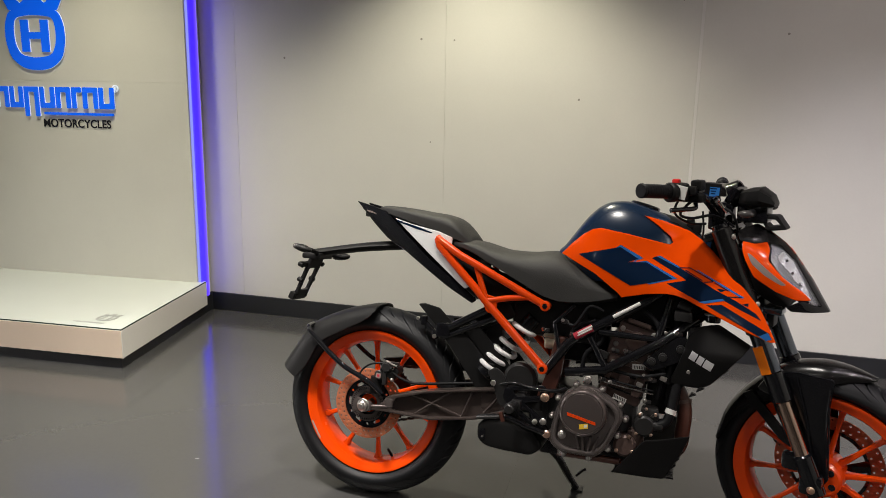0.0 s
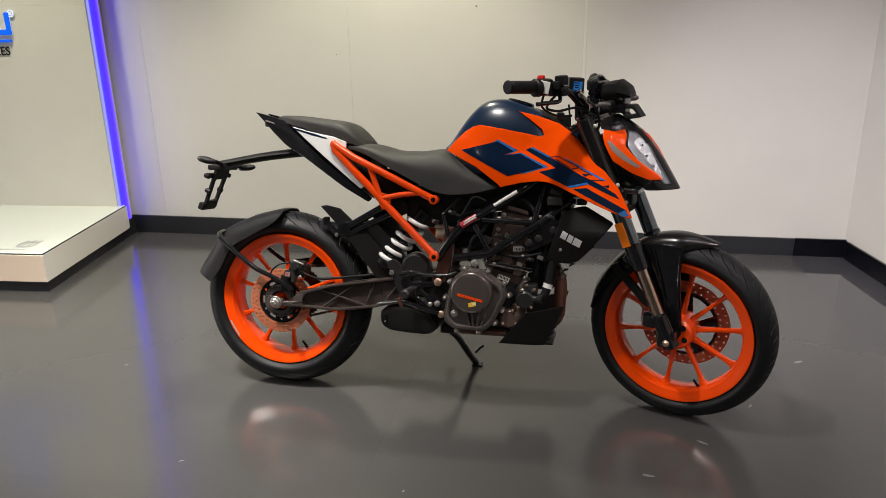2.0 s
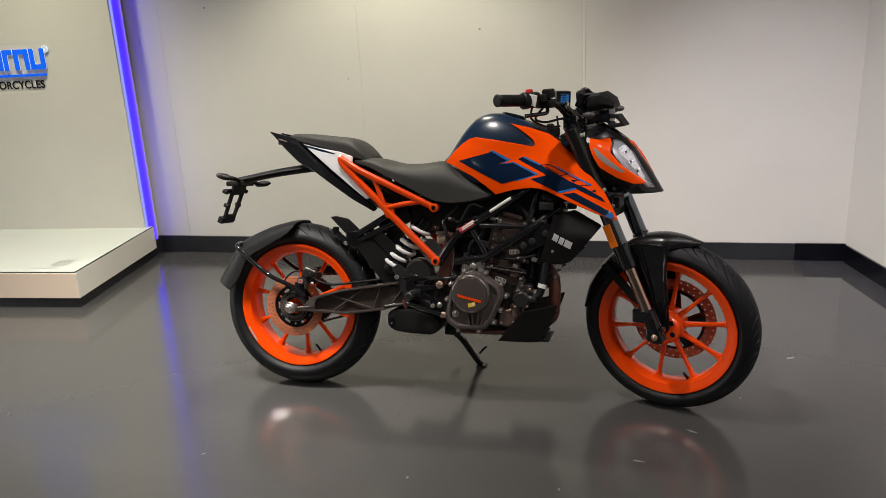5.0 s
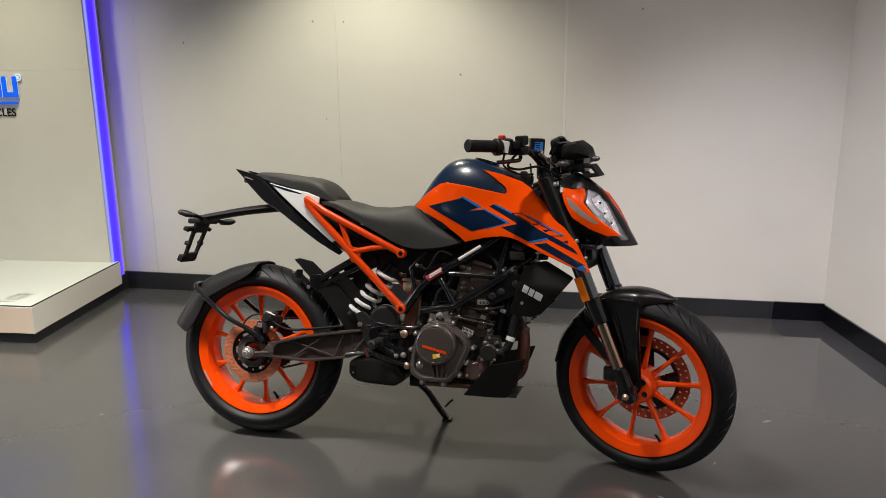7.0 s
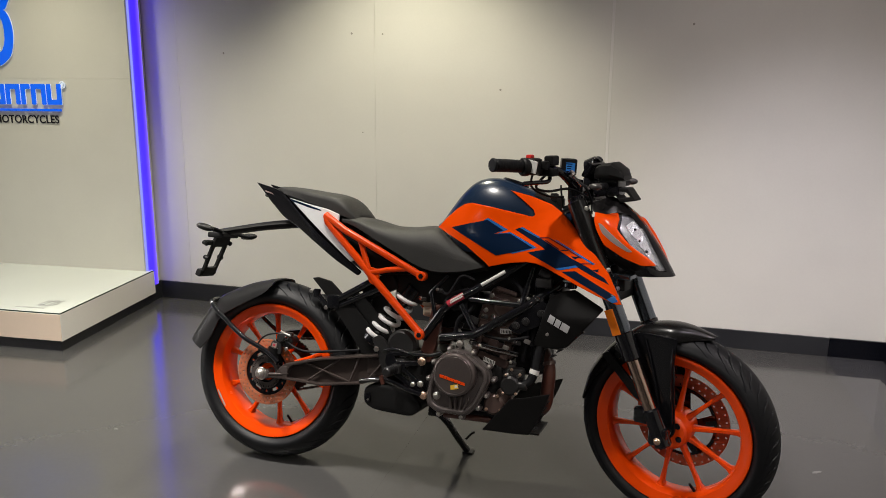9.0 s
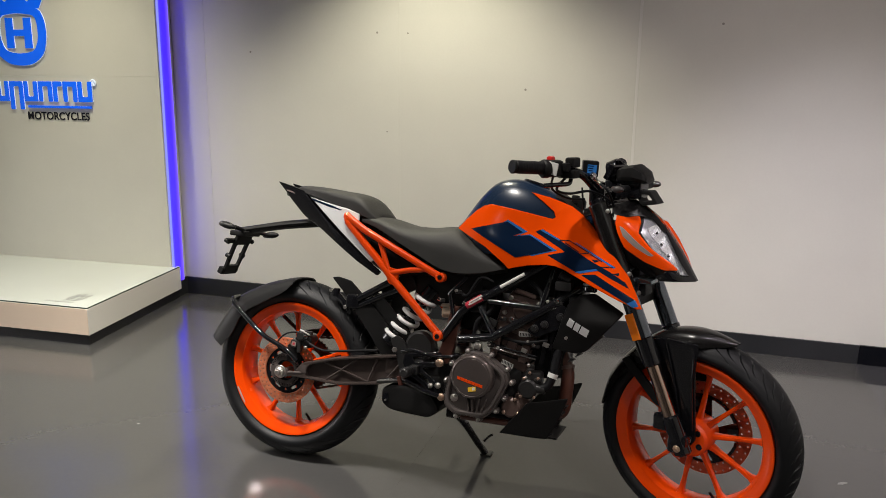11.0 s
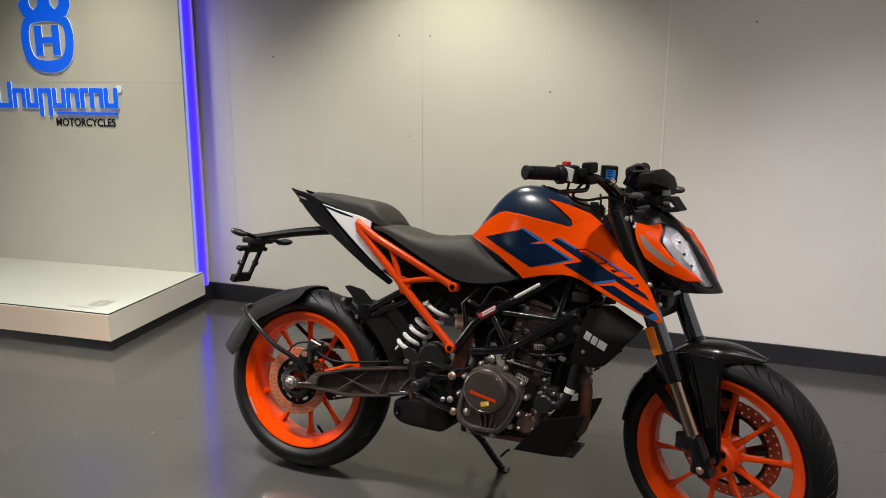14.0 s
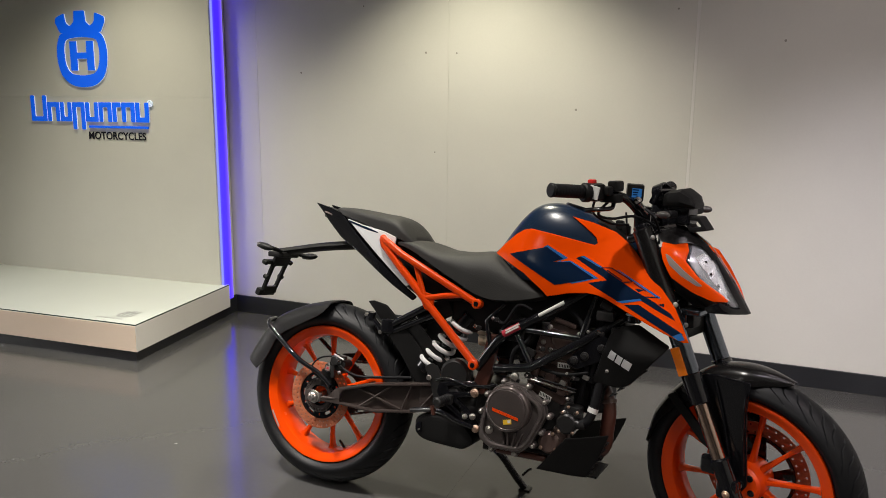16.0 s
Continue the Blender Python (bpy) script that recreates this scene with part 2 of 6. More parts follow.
def rod(a, b, r, r2=None, sides=16, bm=None, bevel=0.0):
    """A round bar from a to b, with softened ends."""
    bm = bm or bmesh.new()
    a, b = Vector(a), Vector(b)
    r2 = r if r2 is None else r2
    turn = (b - a).to_track_quat("Z", "Y").to_matrix()
    span = (b - a).length
    soft = min(bevel, span * 0.3, r * 0.6, r2 * 0.6)
    rings = [(0, r - soft), (soft, r), (span - soft, r2), (span, r2 - soft)] if soft else [(0, r), (span, r2)]
    loops = []
    for h, rad in rings:
        loops.append([bm.verts.new(a + turn @ Vector((rad * math.cos(k * math.tau / sides), rad * math.sin(k * math.tau / sides), h))) for k in range(sides)])
    for one, two in zip(loops, loops[1:]):
        for k in range(sides):
            bm.faces.new((one[k], one[(k + 1) % sides], two[(k + 1) % sides], two[k]))
    bm.faces.new(loops[0][::-1])
    bm.faces.new(loops[-1])
    return bm


def spline(points, steps=6, closed=False):
    """Catmull-Rom through the points."""
    p = [Vector(q) for q in points]
    n = len(p)
    out = []
    for i in range(n if closed else n - 1):
        if closed:
            a, b, c, d = p[i - 1], p[i], p[(i + 1) % n], p[(i + 2) % n]
        else:
            a, b, c, d = p[max(i - 1, 0)], p[i], p[i + 1], p[min(i + 2, n - 1)]
        for k in range(steps):
            t = k / steps
            out.append(0.5 * (2 * b + (c - a) * t + (2 * a - 5 * b + 4 * c - d) * t * t + (3 * b - a - 3 * c + d) * t ** 3))
    if not closed:
        out.append(p[-1])
    return out


def tube(points, r, sides=12, smooth=True, steps=6, bm=None, flat=1.0):
    """A round tube that bends through the points."""
    bm = bm or bmesh.new()
    path = spline(points, steps) if smooth and len(points) > 2 else [Vector(q) for q in points]
    up = Vector((0, 1, 0))
    loops = []
    for i, q in enumerate(path):
        way = (path[min(i + 1, len(path) - 1)] - path[max(i - 1, 0)]).normalized()
        side = up - way * up.dot(way)
        side = side.normalized() if side.length > 0.05 else way.orthogonal().normalized()
        other = way.cross(side)
        up = side
        rr = r(i / (len(path) - 1)) if callable(r) else r
        loops.append([bm.verts.new(q + rr * (math.cos(k * math.tau / sides) * side * flat + math.sin(k * math.tau / sides) * other)) for k in range(sides)])
    for one, two in zip(loops, loops[1:]):
        for k in range(sides):
            bm.faces.new((one[k], one[(k + 1) % sides], two[(k + 1) % sides], two[k]))
    bm.faces.new(loops[0][::-1])
    bm.faces.new(loops[-1])
    return bm


def rounded(points, r, steps=4):
    """A closed outline with its corners rounded off."""
    out = []
    n = len(points)
    for i in range(n):
        a, b, c = (Vector(points[j]).to_2d() for j in (i - 1, i, (i + 1) % n))
        e, f = a - b, c - b
        k = min(r, e.length * 0.45, f.length * 0.45)
        p, q = b + e.normalized() * k, b + f.normalized() * k
        for s in range(steps + 1):
            t = s / steps
            out.append(tuple((1 - t) ** 2 * p + 2 * t * (1 - t) * b + t * t * q))
    return out


def circle(c, r, n=24, start=0.0):
    return [(c[0] + r * math.cos(start + k * math.tau / n), c[1] + r * math.sin(start + k * math.tau / n)) for k in range(n)]


def plate(outlines, depth, bevel=0.0):
    """A flat plate with holes: outlines in x, y; its thickness in z, about 0."""
    curve = bpy.data.curves.new("outline", "CURVE")
    curve.dimensions, curve.fill_mode, curve.resolution_u = "2D", "BOTH", 1
    curve.extrude, curve.bevel_depth, curve.bevel_resolution = max(depth / 2 - bevel, 0), bevel, 1
    curve.offset = -bevel
    for line in outlines:
        s = curve.splines.new("POLY")
        s.points.add(len(line) - 1)
        for q, v in zip(s.points, line):
            q.co = (v[0], v[1], 0, 1)
        s.use_cyclic_u = True
    ob = bpy.data.objects.new("outline", curve)
    scene.collection.objects.link(ob)
    me = bpy.data.meshes.new_from_object(ob.evaluated_get(bpy.context.evaluated_depsgraph_get()))
    bpy.data.objects.remove(ob)
    bpy.data.curves.remove(curve)
    bm = bmesh.new()
    bm.from_mesh(me)
    bpy.data.meshes.remove(me)
    bmesh.ops.remove_doubles(bm, verts=bm.verts, dist=1e-5)
    return bm


def upright(v):
    """Carries a plate's x, y into the motorcycle's length and height, at the side v."""
    return Matrix(((1, 0, 0, 0), (0, 0, -1, v), (0, 1, 0, 0), (0, 0, 0, 1)))


def side_plate(outlines, v, depth, bevel=0.0):
    bm = plate(outlines, depth, bevel)
    bm.transform(upright(v))
    return bm


def shell(outline, side, thick=0.004, step=0.012, edge=0.004, holes=(), wrap=True):
    """A curved panel: an outline in length and height, laid on the surface y = side(u, w), with rolled edges and a back."""
    line = []
    n = len(outline)
    for i in range(n):
        a, b = Vector(outline[i]).to_2d(), Vector(outline[(i + 1) % n]).to_2d()
        k = max(1, round((b - a).length / (step * 0.8)))
        line += [a + (b - a) * j / k for j in range(k)]
    n = len(line)
    area = sum(line[i].x * line[(i + 1) % n].y - line[(i + 1) % n].x * line[i].y for i in range(n))
    if area < 0:
        line.reverse()
    normals = []
    for i in range(n):
        way = (line[(i + 1) % n] - line[i - 1]).normalized()
        normals.append(Vector((-way.y, way.x)))
    verts, edges = list(line), [(i, (i + 1) % n) for i in range(n)]

    def depth_in(q):
        best = 9.0
        for i in range(n):
            a, b = line[i], line[(i + 1) % n]
            e = b - a
            t = max(0.0, min(1.0, (q - a).dot(e) / max(e.length_squared, 1e-12)))
            best = min(best, (q - a - e * t).length_squared)
        return math.sqrt(best)

    lo = [min(q[k] for q in line) for k in (0, 1)]
    hi = [max(q[k] for q in line) for k in (0, 1)]
    for f in (0.35, 1.0):
        for q, nn in zip(line, normals):
            p = q + nn * edge * f
            if depth_in(p) > edge * f * 0.9:
                verts.append(p)
    for i in range(int((hi[0] - lo[0]) / step) + 1):
        for j in range(int((hi[1] - lo[1]) / step) + 1):
            p = Vector((lo[0] + (i + 0.5 * (j % 2)) * step, lo[1] + j * step))
            if depth_in(p) > edge + step * 0.35:
                verts.append(p)
    got = delaunay_2d_cdt(verts, edges, [list(range(n))], 1, 1e-6)
    pts, tris = got[0], got[2]
    bm = bmesh.new()
    front, back = [], []
    out = -1.0 if side(*line[0]) <= 0 else 1.0
    for q in pts:
        dd = min(depth_in(q), edge)
        dip = edge * (1 - math.sqrt(max(0.0, 1 - (1 - dd / edge) ** 2))) if edge else 0.0
        y = side(q.x, q.y)
        front.append(bm.verts.new((q.x, y - out * min(dip, thick * 0.9), q.y)))
        back.append(bm.verts.new((q.x, y - out * thick, q.y)))
    count = {}
    for t in tris:
        bm.faces.new([front[i] for i in t])
        bm.faces.new([back[i] for i in reversed(t)])
        for a, b in zip(t, t[1:] + t[:1]):
            count[(a, b)] = 1
    for a, b in list(count):
        if (b, a) not in count:
            bm.faces.new((front[b], front[a], back[a], back[b]))
    return bm


def analytic_shading(ob, side):
    """Shades a panel's outer face by the surface it was laid on."""
    me, e = ob.data, 0.004
    out = []
    for p in me.polygons:
        for k in p.vertices:
            q = me.vertices[k].co
            g = 1 if q.y > 0 else -1
            du = (side(q.x + e, q.z) - side(q.x - e, q.z)) / (2 * e)
            dw = (side(q.x, q.z + e) - side(q.x, q.z - e)) / (2 * e)
            n = Vector((du, -1.0, dw)).normalized()
            if g > 0:
                n.y = -n.y
            out.append(n if p.normal.dot(n) > 0.86 else p.normal.copy())
    me.normals_split_custom_set(out)


def mirrored(bm):
    """The same mesh for the motorcycle's other side."""
    two = bm.copy()
    bmesh.ops.scale(two, vec=(1, -1, 1), verts=two.verts)
    bmesh.ops.reverse_faces(two, faces=two.faces)
    return two


def turned(profile, around=96, closed=True):
    """A ring turned about the y axis from (radius, y) pairs."""
    bm = bmesh.new()
    loops = []
    for k in range(around):
        a = k * math.tau / around
        loops.append([bm.verts.new((r * math.cos(a), y, r * math.sin(a))) for r, y in profile])
    n = len(profile)
    for k in range(around):
        one, two = loops[k], loops[(k + 1) % around]
        for i in range(n if closed else n - 1):
            bm.faces.new((one[i], one[(i + 1) % n], two[(i + 1) % n], two[i]))
    return bm


def turned_ring(place, r, thick):
    """A thin ring lying flat."""
    bm = turned([(r + thick * math.cos(a), thick * math.sin(a)) for a in [k * math.tau / 8 for k in range(8)]], 32)
    bm.transform(Matrix.Translation(place) @ Matrix.Rotation(radians(90), 4, "X"))
    return bm


def skin(rows, close=False):
    """A surface through rows of points."""
    bm = bmesh.new()
    grid = [[bm.verts.new(q) for q in row] for row in rows]
    for one, two in zip(grid, grid[1:]):
        m = len(one)
        for i in range(m if close else m - 1):
            bm.faces.new((one[i], one[(i + 1) % m], two[(i + 1) % m], two[i]))
    if close:
        bm.faces.new(grid[0][::-1])
        bm.faces.new(grid[-1])
    return bm


def thicken(bm, depth):
    bmesh.ops.recalc_face_normals(bm, faces=bm.faces)
    bmesh.ops.solidify(bm, geom=bm.faces[:], thickness=depth)
    return bm


def joined(*parts):
    bm = parts[0]
    for other in parts[1:]:
        me = bpy.data.meshes.new("join")
        other.to_mesh(me)
        other.free()
        bm.from_mesh(me)
        bpy.data.meshes.remove(me)
    return bm


def interp(x, table):
    """A smooth curve through (x, value) pairs."""
    if x <= table[0][0]:
        return table[0][1]
    n = len(table)
    for i in range(n - 1):
        (a, p), (b, q) = table[i], table[i + 1]
        if x <= b:
            run, k = b - a, (q - p) / (b - a)
            before = (p - table[i - 1][1]) / (a - table[i - 1][0]) if i else k
            after = (table[i + 2][1] - q) / (table[i + 2][0] - b) if i + 2 < n else k
            m0 = (before + k) / 2 if before * k > 0 else 0.0
            m1 = (after + k) / 2 if after * k > 0 else 0.0
            t = (x - a) / run
            return p * (1 + 2 * t) * (1 - t) ** 2 + q * t * t * (3 - 2 * t) + run * (m0 * t * (1 - t) ** 2 - m1 * t * t * (1 - t))
    return table[-1][1]


def writing(text, size, depth, shear=0.0, bold=0.0):
    curve = bpy.data.curves.new("writing", "FONT")
    curve.body, curve.size, curve.extrude, curve.shear, curve.offset = text, size, depth, shear, bold
    ob = bpy.data.objects.new("writing", curve)
    scene.collection.objects.link(ob)
    me = bpy.data.meshes.new_from_object(ob.evaluated_get(bpy.context.evaluated_depsgraph_get()))
    bpy.data.objects.remove(ob)
    bpy.data.curves.remove(curve)
    bm = bmesh.new()
    bm.from_mesh(me)
    bpy.data.meshes.remove(me)
    return bm


def thing(name, label, category, m=None, group="", kind=""):
    ob = new(name)
    ob.empty_display_size = 0.1
    if m is not None:
        ob.matrix_basis = m
    return tagged(ob, label, category, group, kind)


# ---- the room ----
WALL = pose(-1.25, 4.415, 0, 0, 0, math.degrees(math.atan(-0.163)))
CEILING = 2.72


def slab(points, low, high, bevel=0.0):
    """An upright prism over a plan outline."""
    bm = plate([points], high - low, bevel)
    bm.transform(Matrix.Translation((0, 0, (low + high) / 2)))
    return bm


def structure(name, bm, mat, m=None, label="", parent=None):
    ob = part(name, bm, mat, parent, label, m)
    return tagged(ob, kind="structure") if parent is None else ob


floor = structure("floor", box((9.2, 9.4, 0.1), (-0.4, 1.2, -0.0645)), SKIRT_GREY, label="dark grey polished vinyl floor with faint joints")
back = structure("wall_back", box((7.6, 0.12, CEILING), (0.9, 0.078, CEILING / 2)), WALL_PAINT, WALL, "cream painted wall of large flush boards")
for a, b in ((-2.9, -0.0103), (-0.0098, 1.2372), (1.2378, 2.5065), (2.5215, 3.93)):
    part("wall_board", box((b - a, 0.014, CEILING), ((a + b) / 2, 0.009, CEILING / 2), 0.0012), WALL_PAINT, back)
part("joint_strip", box((0.0146, 0.0125, CEILING), (2.514, 0.0075, CEILING / 2), 0.001), WHITE_STRIP, back, "pale flush joint strip")
for s, z, r in ((1.103, 1.60, 0.006), (1.284, 1.594, 0.005), (1.945, 1.30, 0.006), (0.30, 1.5, 0.006), (1.16, 1.06, 0.004), (2.9, 1.62, 0.006), (0.72, 1.86, 0.004), (2.42, 1.78, 0.005)):
    part("screw_hole", rod((s, 0.0045, z), (s, 0.0006, z), r, sides=10), SPOT_MARK, back, "small dark screw hole")
structure("wall_right", box((0.12, 6.93, CEILING), (2.672, 0.465, CEILING / 2)), WALL_PAINT, label="cream painted side wall with a pale pink cast")
# unseen left wall; its opening and window are added to hold the side fill
structure("wall_left", joined(box((0.12, 5.0, CEILING), (-4.45, -0.9, CEILING / 2)), box((0.12, 2.4, CEILING), (-4.45, 4.6, CEILING / 2)), box((0.12, 1.8, 0.2), (-4.45, 2.5, 0.1)), box((0.12, 1.8, CEILING - 2.3), (-4.45, 2.5, (CEILING + 2.3) / 2))), WALL_PAINT, label="cream painted far side wall")
added_window = structure("added_window_1", joined(box((0.06, 0.06, 2.1), (-4.47, 1.63, 1.25), 0.004), box((0.06, 0.06, 2.1), (-4.47, 3.37, 1.25), 0.004), box((0.06, 1.68, 0.06), (-4.47, 2.5, 0.23), 0.004), box((0.06, 1.68, 0.06), (-4.47, 2.5, 2.27), 0.004)), DARK_PAINT, label="dark window frame added round the side fill lamp")
part("pane", box((0.008, 1.68, 1.98), (-4.485, 2.5, 1.25)), LENS, added_window).visible_shadow = False
structure("wall_front", box((7.4, 0.12, CEILING), (-0.85, -3.06, CEILING / 2)), DARK_PAINT, label="dark painted wall across the showroom")
structure("ceiling", box((9.2, 9.4, 0.1), (-0.4, 1.2, CEILING + 0.052)), CEILING_PAINT, label="plain dark grey ceiling")

# skirting
skirting = box((3.658 + 0.235, 0.014, 0.11), (1.829 - 0.1175, -0.0062, 0.045), 0.002)
for v in skirting.verts:
    if v.co.z > 0.045 and v.co.x > 2:
        v.co.z -= 0.015
skirt = structure("baseboard", skirting, SKIRT_GREY, WALL, "dark grey skirting along the back wall")
structure("baseboard_black", box((0.262, 0.016, 0.098), (3.66 + 0.131, -0.0072, 0.038), 0.002), SKIRT_BLACK, WALL, "glossy black skirting at the corner")
side_skirt = structure("baseboard_side", box((0.014, 0.5, 0.096), (2.604, 3.5, 0.038), 0.002), SKIRT_BLACK, label="glossy black skirting along the side wall")
for y0, y1 in ((2.55, 3.246), (1.3, 2.546), (-2.9, 1.296)):
    part("skirting_board", box((0.014, y1 - y0, 0.096), (2.604, (y0 + y1) / 2, 0.038), 0.002), SKIRT_BLACK, side_skirt)

# logo wall panel with its lit edge
PANEL = pose(-1.49, 4.288, 0, 0, 0, math.degrees(math.atan(-0.1)))
panel = structure("logo_wall_panel", box((2.9, 0.15, 1.352), (-1.458, 0.078, 0.676), 0.0006), PANEL_PAINT, PANEL, "cream raised wall panel behind the display platform")
part("upper_board", box((2.9, 0.15, CEILING - 1.3525), (-1.458, 0.078, (CEILING + 1.3525) / 2), 0.0006), PANEL_PAINT, panel)
led = part("led_strip", box((0.016, 0.1, CEILING - 0.1), (-0.0005, 0.066, CEILING / 2 + 0.04), 0.003), LED_BLUE, panel, "glowing blue light strip in the panel's edge")

tagged(part("baseboard_panel", box((0.012, 0.15, 0.112), (0.0, 0.082, 0.046), 0.002), SKIRT_GREY, None, "dark grey skirting round the panel end", PANEL), kind="structure")

# emblem and lettering on the panel
sign = thing("wall_emblem", "blue acrylic crowned shield emblem with white edges on the wall panel", "sign", PANEL)


def on_panel(outlines, depth, proud, bevel=0.0):
    bm = plate(outlines, depth, bevel)
    bm.transform(Matrix(((1, 0, 0, 0), (0, 0, -1, -proud), (0, 1, 0, 0), (0, 0, 0, 1))))
    return bm


def emblem_shapes(cx, cz, k):
    outer = [(-0.16, 0.17), (-0.195, 0.08), (-0.2, -0.03), (-0.17, -0.15), (-0.09, -0.215), (0.0, -0.228), (0.09, -0.215), (0.17, -0.15), (0.2, -0.03), (0.195, 0.08), (0.16, 0.17)]
    inner = [(-0.125, 0.12), (-0.14, 0.05), (-0.137, -0.05), (-0.105, -0.125), (0.0, -0.145), (0.105, -0.125), (0.137, -0.05), (0.14, 0.05), (0.125, 0.12), (0.0, 0.138)]
    crown = [(-0.16, 0.165), (-0.195, 0.24), (-0.19, 0.275), (-0.12, 0.305), (-0.113, 0.24), (-0.08, 0.21), (-0.045, 0.245), (-0.042, 0.32), (0.042, 0.32), (0.045, 0.245), (0.08, 0.21), (0.113, 0.24), (0.12, 0.305), (0.19, 0.275), (0.195, 0.24), (0.16, 0.165), (0.0, 0.165)]
    put = lambda line: [(cx + k * x, cz + k * (0.86 * z + 0.006)) for x, z in line]
    ring = [put(rounded(outer, 0.05)), put(rounded(inner, 0.05))]
    bars = [put(rounded([(x - 0.027, -0.105), (x + 0.027, -0.105), (x + 0.027, 0.105), (x - 0.027, 0.105)], 0.003)) for x in (-0.066, 0.066)]
    cross = put([(-0.041, -0.02), (0.041, -0.02), (0.041, 0.024), (-0.041, 0.024)])
    return ring, put(rounded(crown, 0.012)), bars, cross


ring, crown, bars, cross = emblem_shapes(-0.955, 1.6, 1.0)
for name, lines in (("shield_ring", ring), ("crown", [crown]), ("upright_bar", [bars[0]]), ("upright_bar", [bars[1]]), ("cross_bar", [cross])):
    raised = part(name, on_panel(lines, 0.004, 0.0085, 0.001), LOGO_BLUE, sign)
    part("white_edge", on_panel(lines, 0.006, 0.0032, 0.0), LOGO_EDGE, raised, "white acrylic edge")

word = thing("wall_wordmark", "blue acrylic letter blocks with a blue underline on the wall panel", "sign", PANEL)
x = -1.408
for wide, low, high in ((0.13, 0, 0.165), (0.1, 0, 0.122), (0.092, 0, 0.122), (0.1, -0.05, 0.122), (0.1, 0, 0.122), (0.1, 0, 0.122), (0.066, 0, 0.122), (0.1, 0, 0.122), (0.1, 0, 0.122)):
    bottom = 1.197 + (x + 0.5) * 0.002
    line = [(x, bottom + low), (x + wide, bottom + low), (x + wide, bottom + high), (x, bottom + high)]
    mouth = 1 if len(word.children) % 2 else -1
    low_w, high_w, t = bottom + low, bottom + high, 0.03
    if mouth > 0:
        line = [(x, low_w), (x + t, low_w), (x + t, high_w - t), (x + wide - t, high_w - t), (x + wide - t, low_w), (x + wide, low_w), (x + wide, high_w), (x, high_w)]
    else:
        line = [(x, high_w), (x, low_w), (x + wide, low_w), (x + wide, high_w), (x + wide - t, high_w), (x + wide - t, low_w + t), (x + t, low_w + t), (x + t, high_w)]
    if wide < 0.09:
        line = [(x, low_w), (x + t, low_w), (x + t, high_w - t), (x + wide, high_w - t), (x + wide, high_w), (x, high_w)]
    lines = [rounded(line, 0.008)]
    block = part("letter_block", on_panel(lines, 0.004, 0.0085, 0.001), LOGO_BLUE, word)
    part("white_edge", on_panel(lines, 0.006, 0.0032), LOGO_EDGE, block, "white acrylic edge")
    x += wide + 0.0065
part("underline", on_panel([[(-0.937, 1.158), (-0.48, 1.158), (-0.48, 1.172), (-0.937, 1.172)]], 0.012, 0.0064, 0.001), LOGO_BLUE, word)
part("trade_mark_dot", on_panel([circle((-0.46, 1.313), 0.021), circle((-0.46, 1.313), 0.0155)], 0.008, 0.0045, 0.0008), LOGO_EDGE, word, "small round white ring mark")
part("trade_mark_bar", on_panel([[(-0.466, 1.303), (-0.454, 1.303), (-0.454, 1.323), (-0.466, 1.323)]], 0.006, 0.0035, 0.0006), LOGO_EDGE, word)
letters = writing("MOTORCYCLES", 0.066, 0.0008, 0.0, 0.0013)
letters.transform(Matrix(((0.965, 0, 0, -0.957), (0, 0, -1, -0.0012), (0, 1, 0, 1.087), (0, 0, 0, 1))))
tagged(part("wall_lettering", letters, LOGO_BLACK, None, "", PANEL), "thin black lettering under the blue blocks on the panel", "sign")

# display platform
A, B, C, D = (-1.475, 3.395), (-1.4615, 4.336), (-3.9, 4.58), (-3.9, 3.64)


def inset(points, k):
    mid = Vector((sum(p[0] for p in points) / 4, sum(p[1] for p in points) / 4))
    return [tuple(Vector(p) + Vector((math.copysign(k, mid.x - p[0]), math.copysign(k, mid.y - p[1])))) for p in points]


stage = thing("display_platform", "low white display platform with a glass top on a black plinth", "platform")
part("plinth", slab(inset([A, B, C, D], 0.014), -0.01, 0.0465), PLINTH_BLACK, stage, "recessed black plinth")
part("body", slab([A, B, C, D], 0.046, 0.185, 0.0015), LAMINATE, stage)
front_way = Vector((D[0] - A[0], D[1] - A[1], 0)).normalized()
fascia = box((2.43, 0.006, 0.137), (1.215, 0.0, 0.1155), 0.001)
fascia.transform(Matrix.Translation((A[0] - 0.002, A[1] - 0.0005, 0)) @ Matrix.Rotation(math.atan2(front_way.y, front_way.x), 4, "Z"))
part("fascia", fascia, FASCIA, stage, "front board tinted beige for the warm light on it")
part("glass_edge", slab(inset([A, B, C, D], -0.001), 0.1855, 0.1915, 0.001), GLASS_EDGE, stage, "dark green glass edge")
part("glass_top", slab(inset([A, B, C, D], 0.003), 0.1895, 0.1932, 0.0008), GLASS_TOP, stage, "glossy white back-painted glass")
part("corner_trim", box((0.004, 0.004, 0.136), (A[0] + 0.0015, A[1] - 0.0005, 0.115)), LAMINATE, stage)
small = thing("floor_emblem", "small grey emblem film on the platform's glass top", "sign", pose(-1.635, 3.55, 0.1936, 0, 0, -6))
e_ring, e_crown, e_bars, e_cross = emblem_shapes(0.0, 0.0, 0.26)
for name, lines in (("shield_ring", e_ring), ("crown", [e_crown]), ("upright_bar", [e_bars[0]]), ("upright_bar", [e_bars[1]])):
    bm = plate(lines, 0.0006)
    part(name, bm, LOGO_GREY, small)
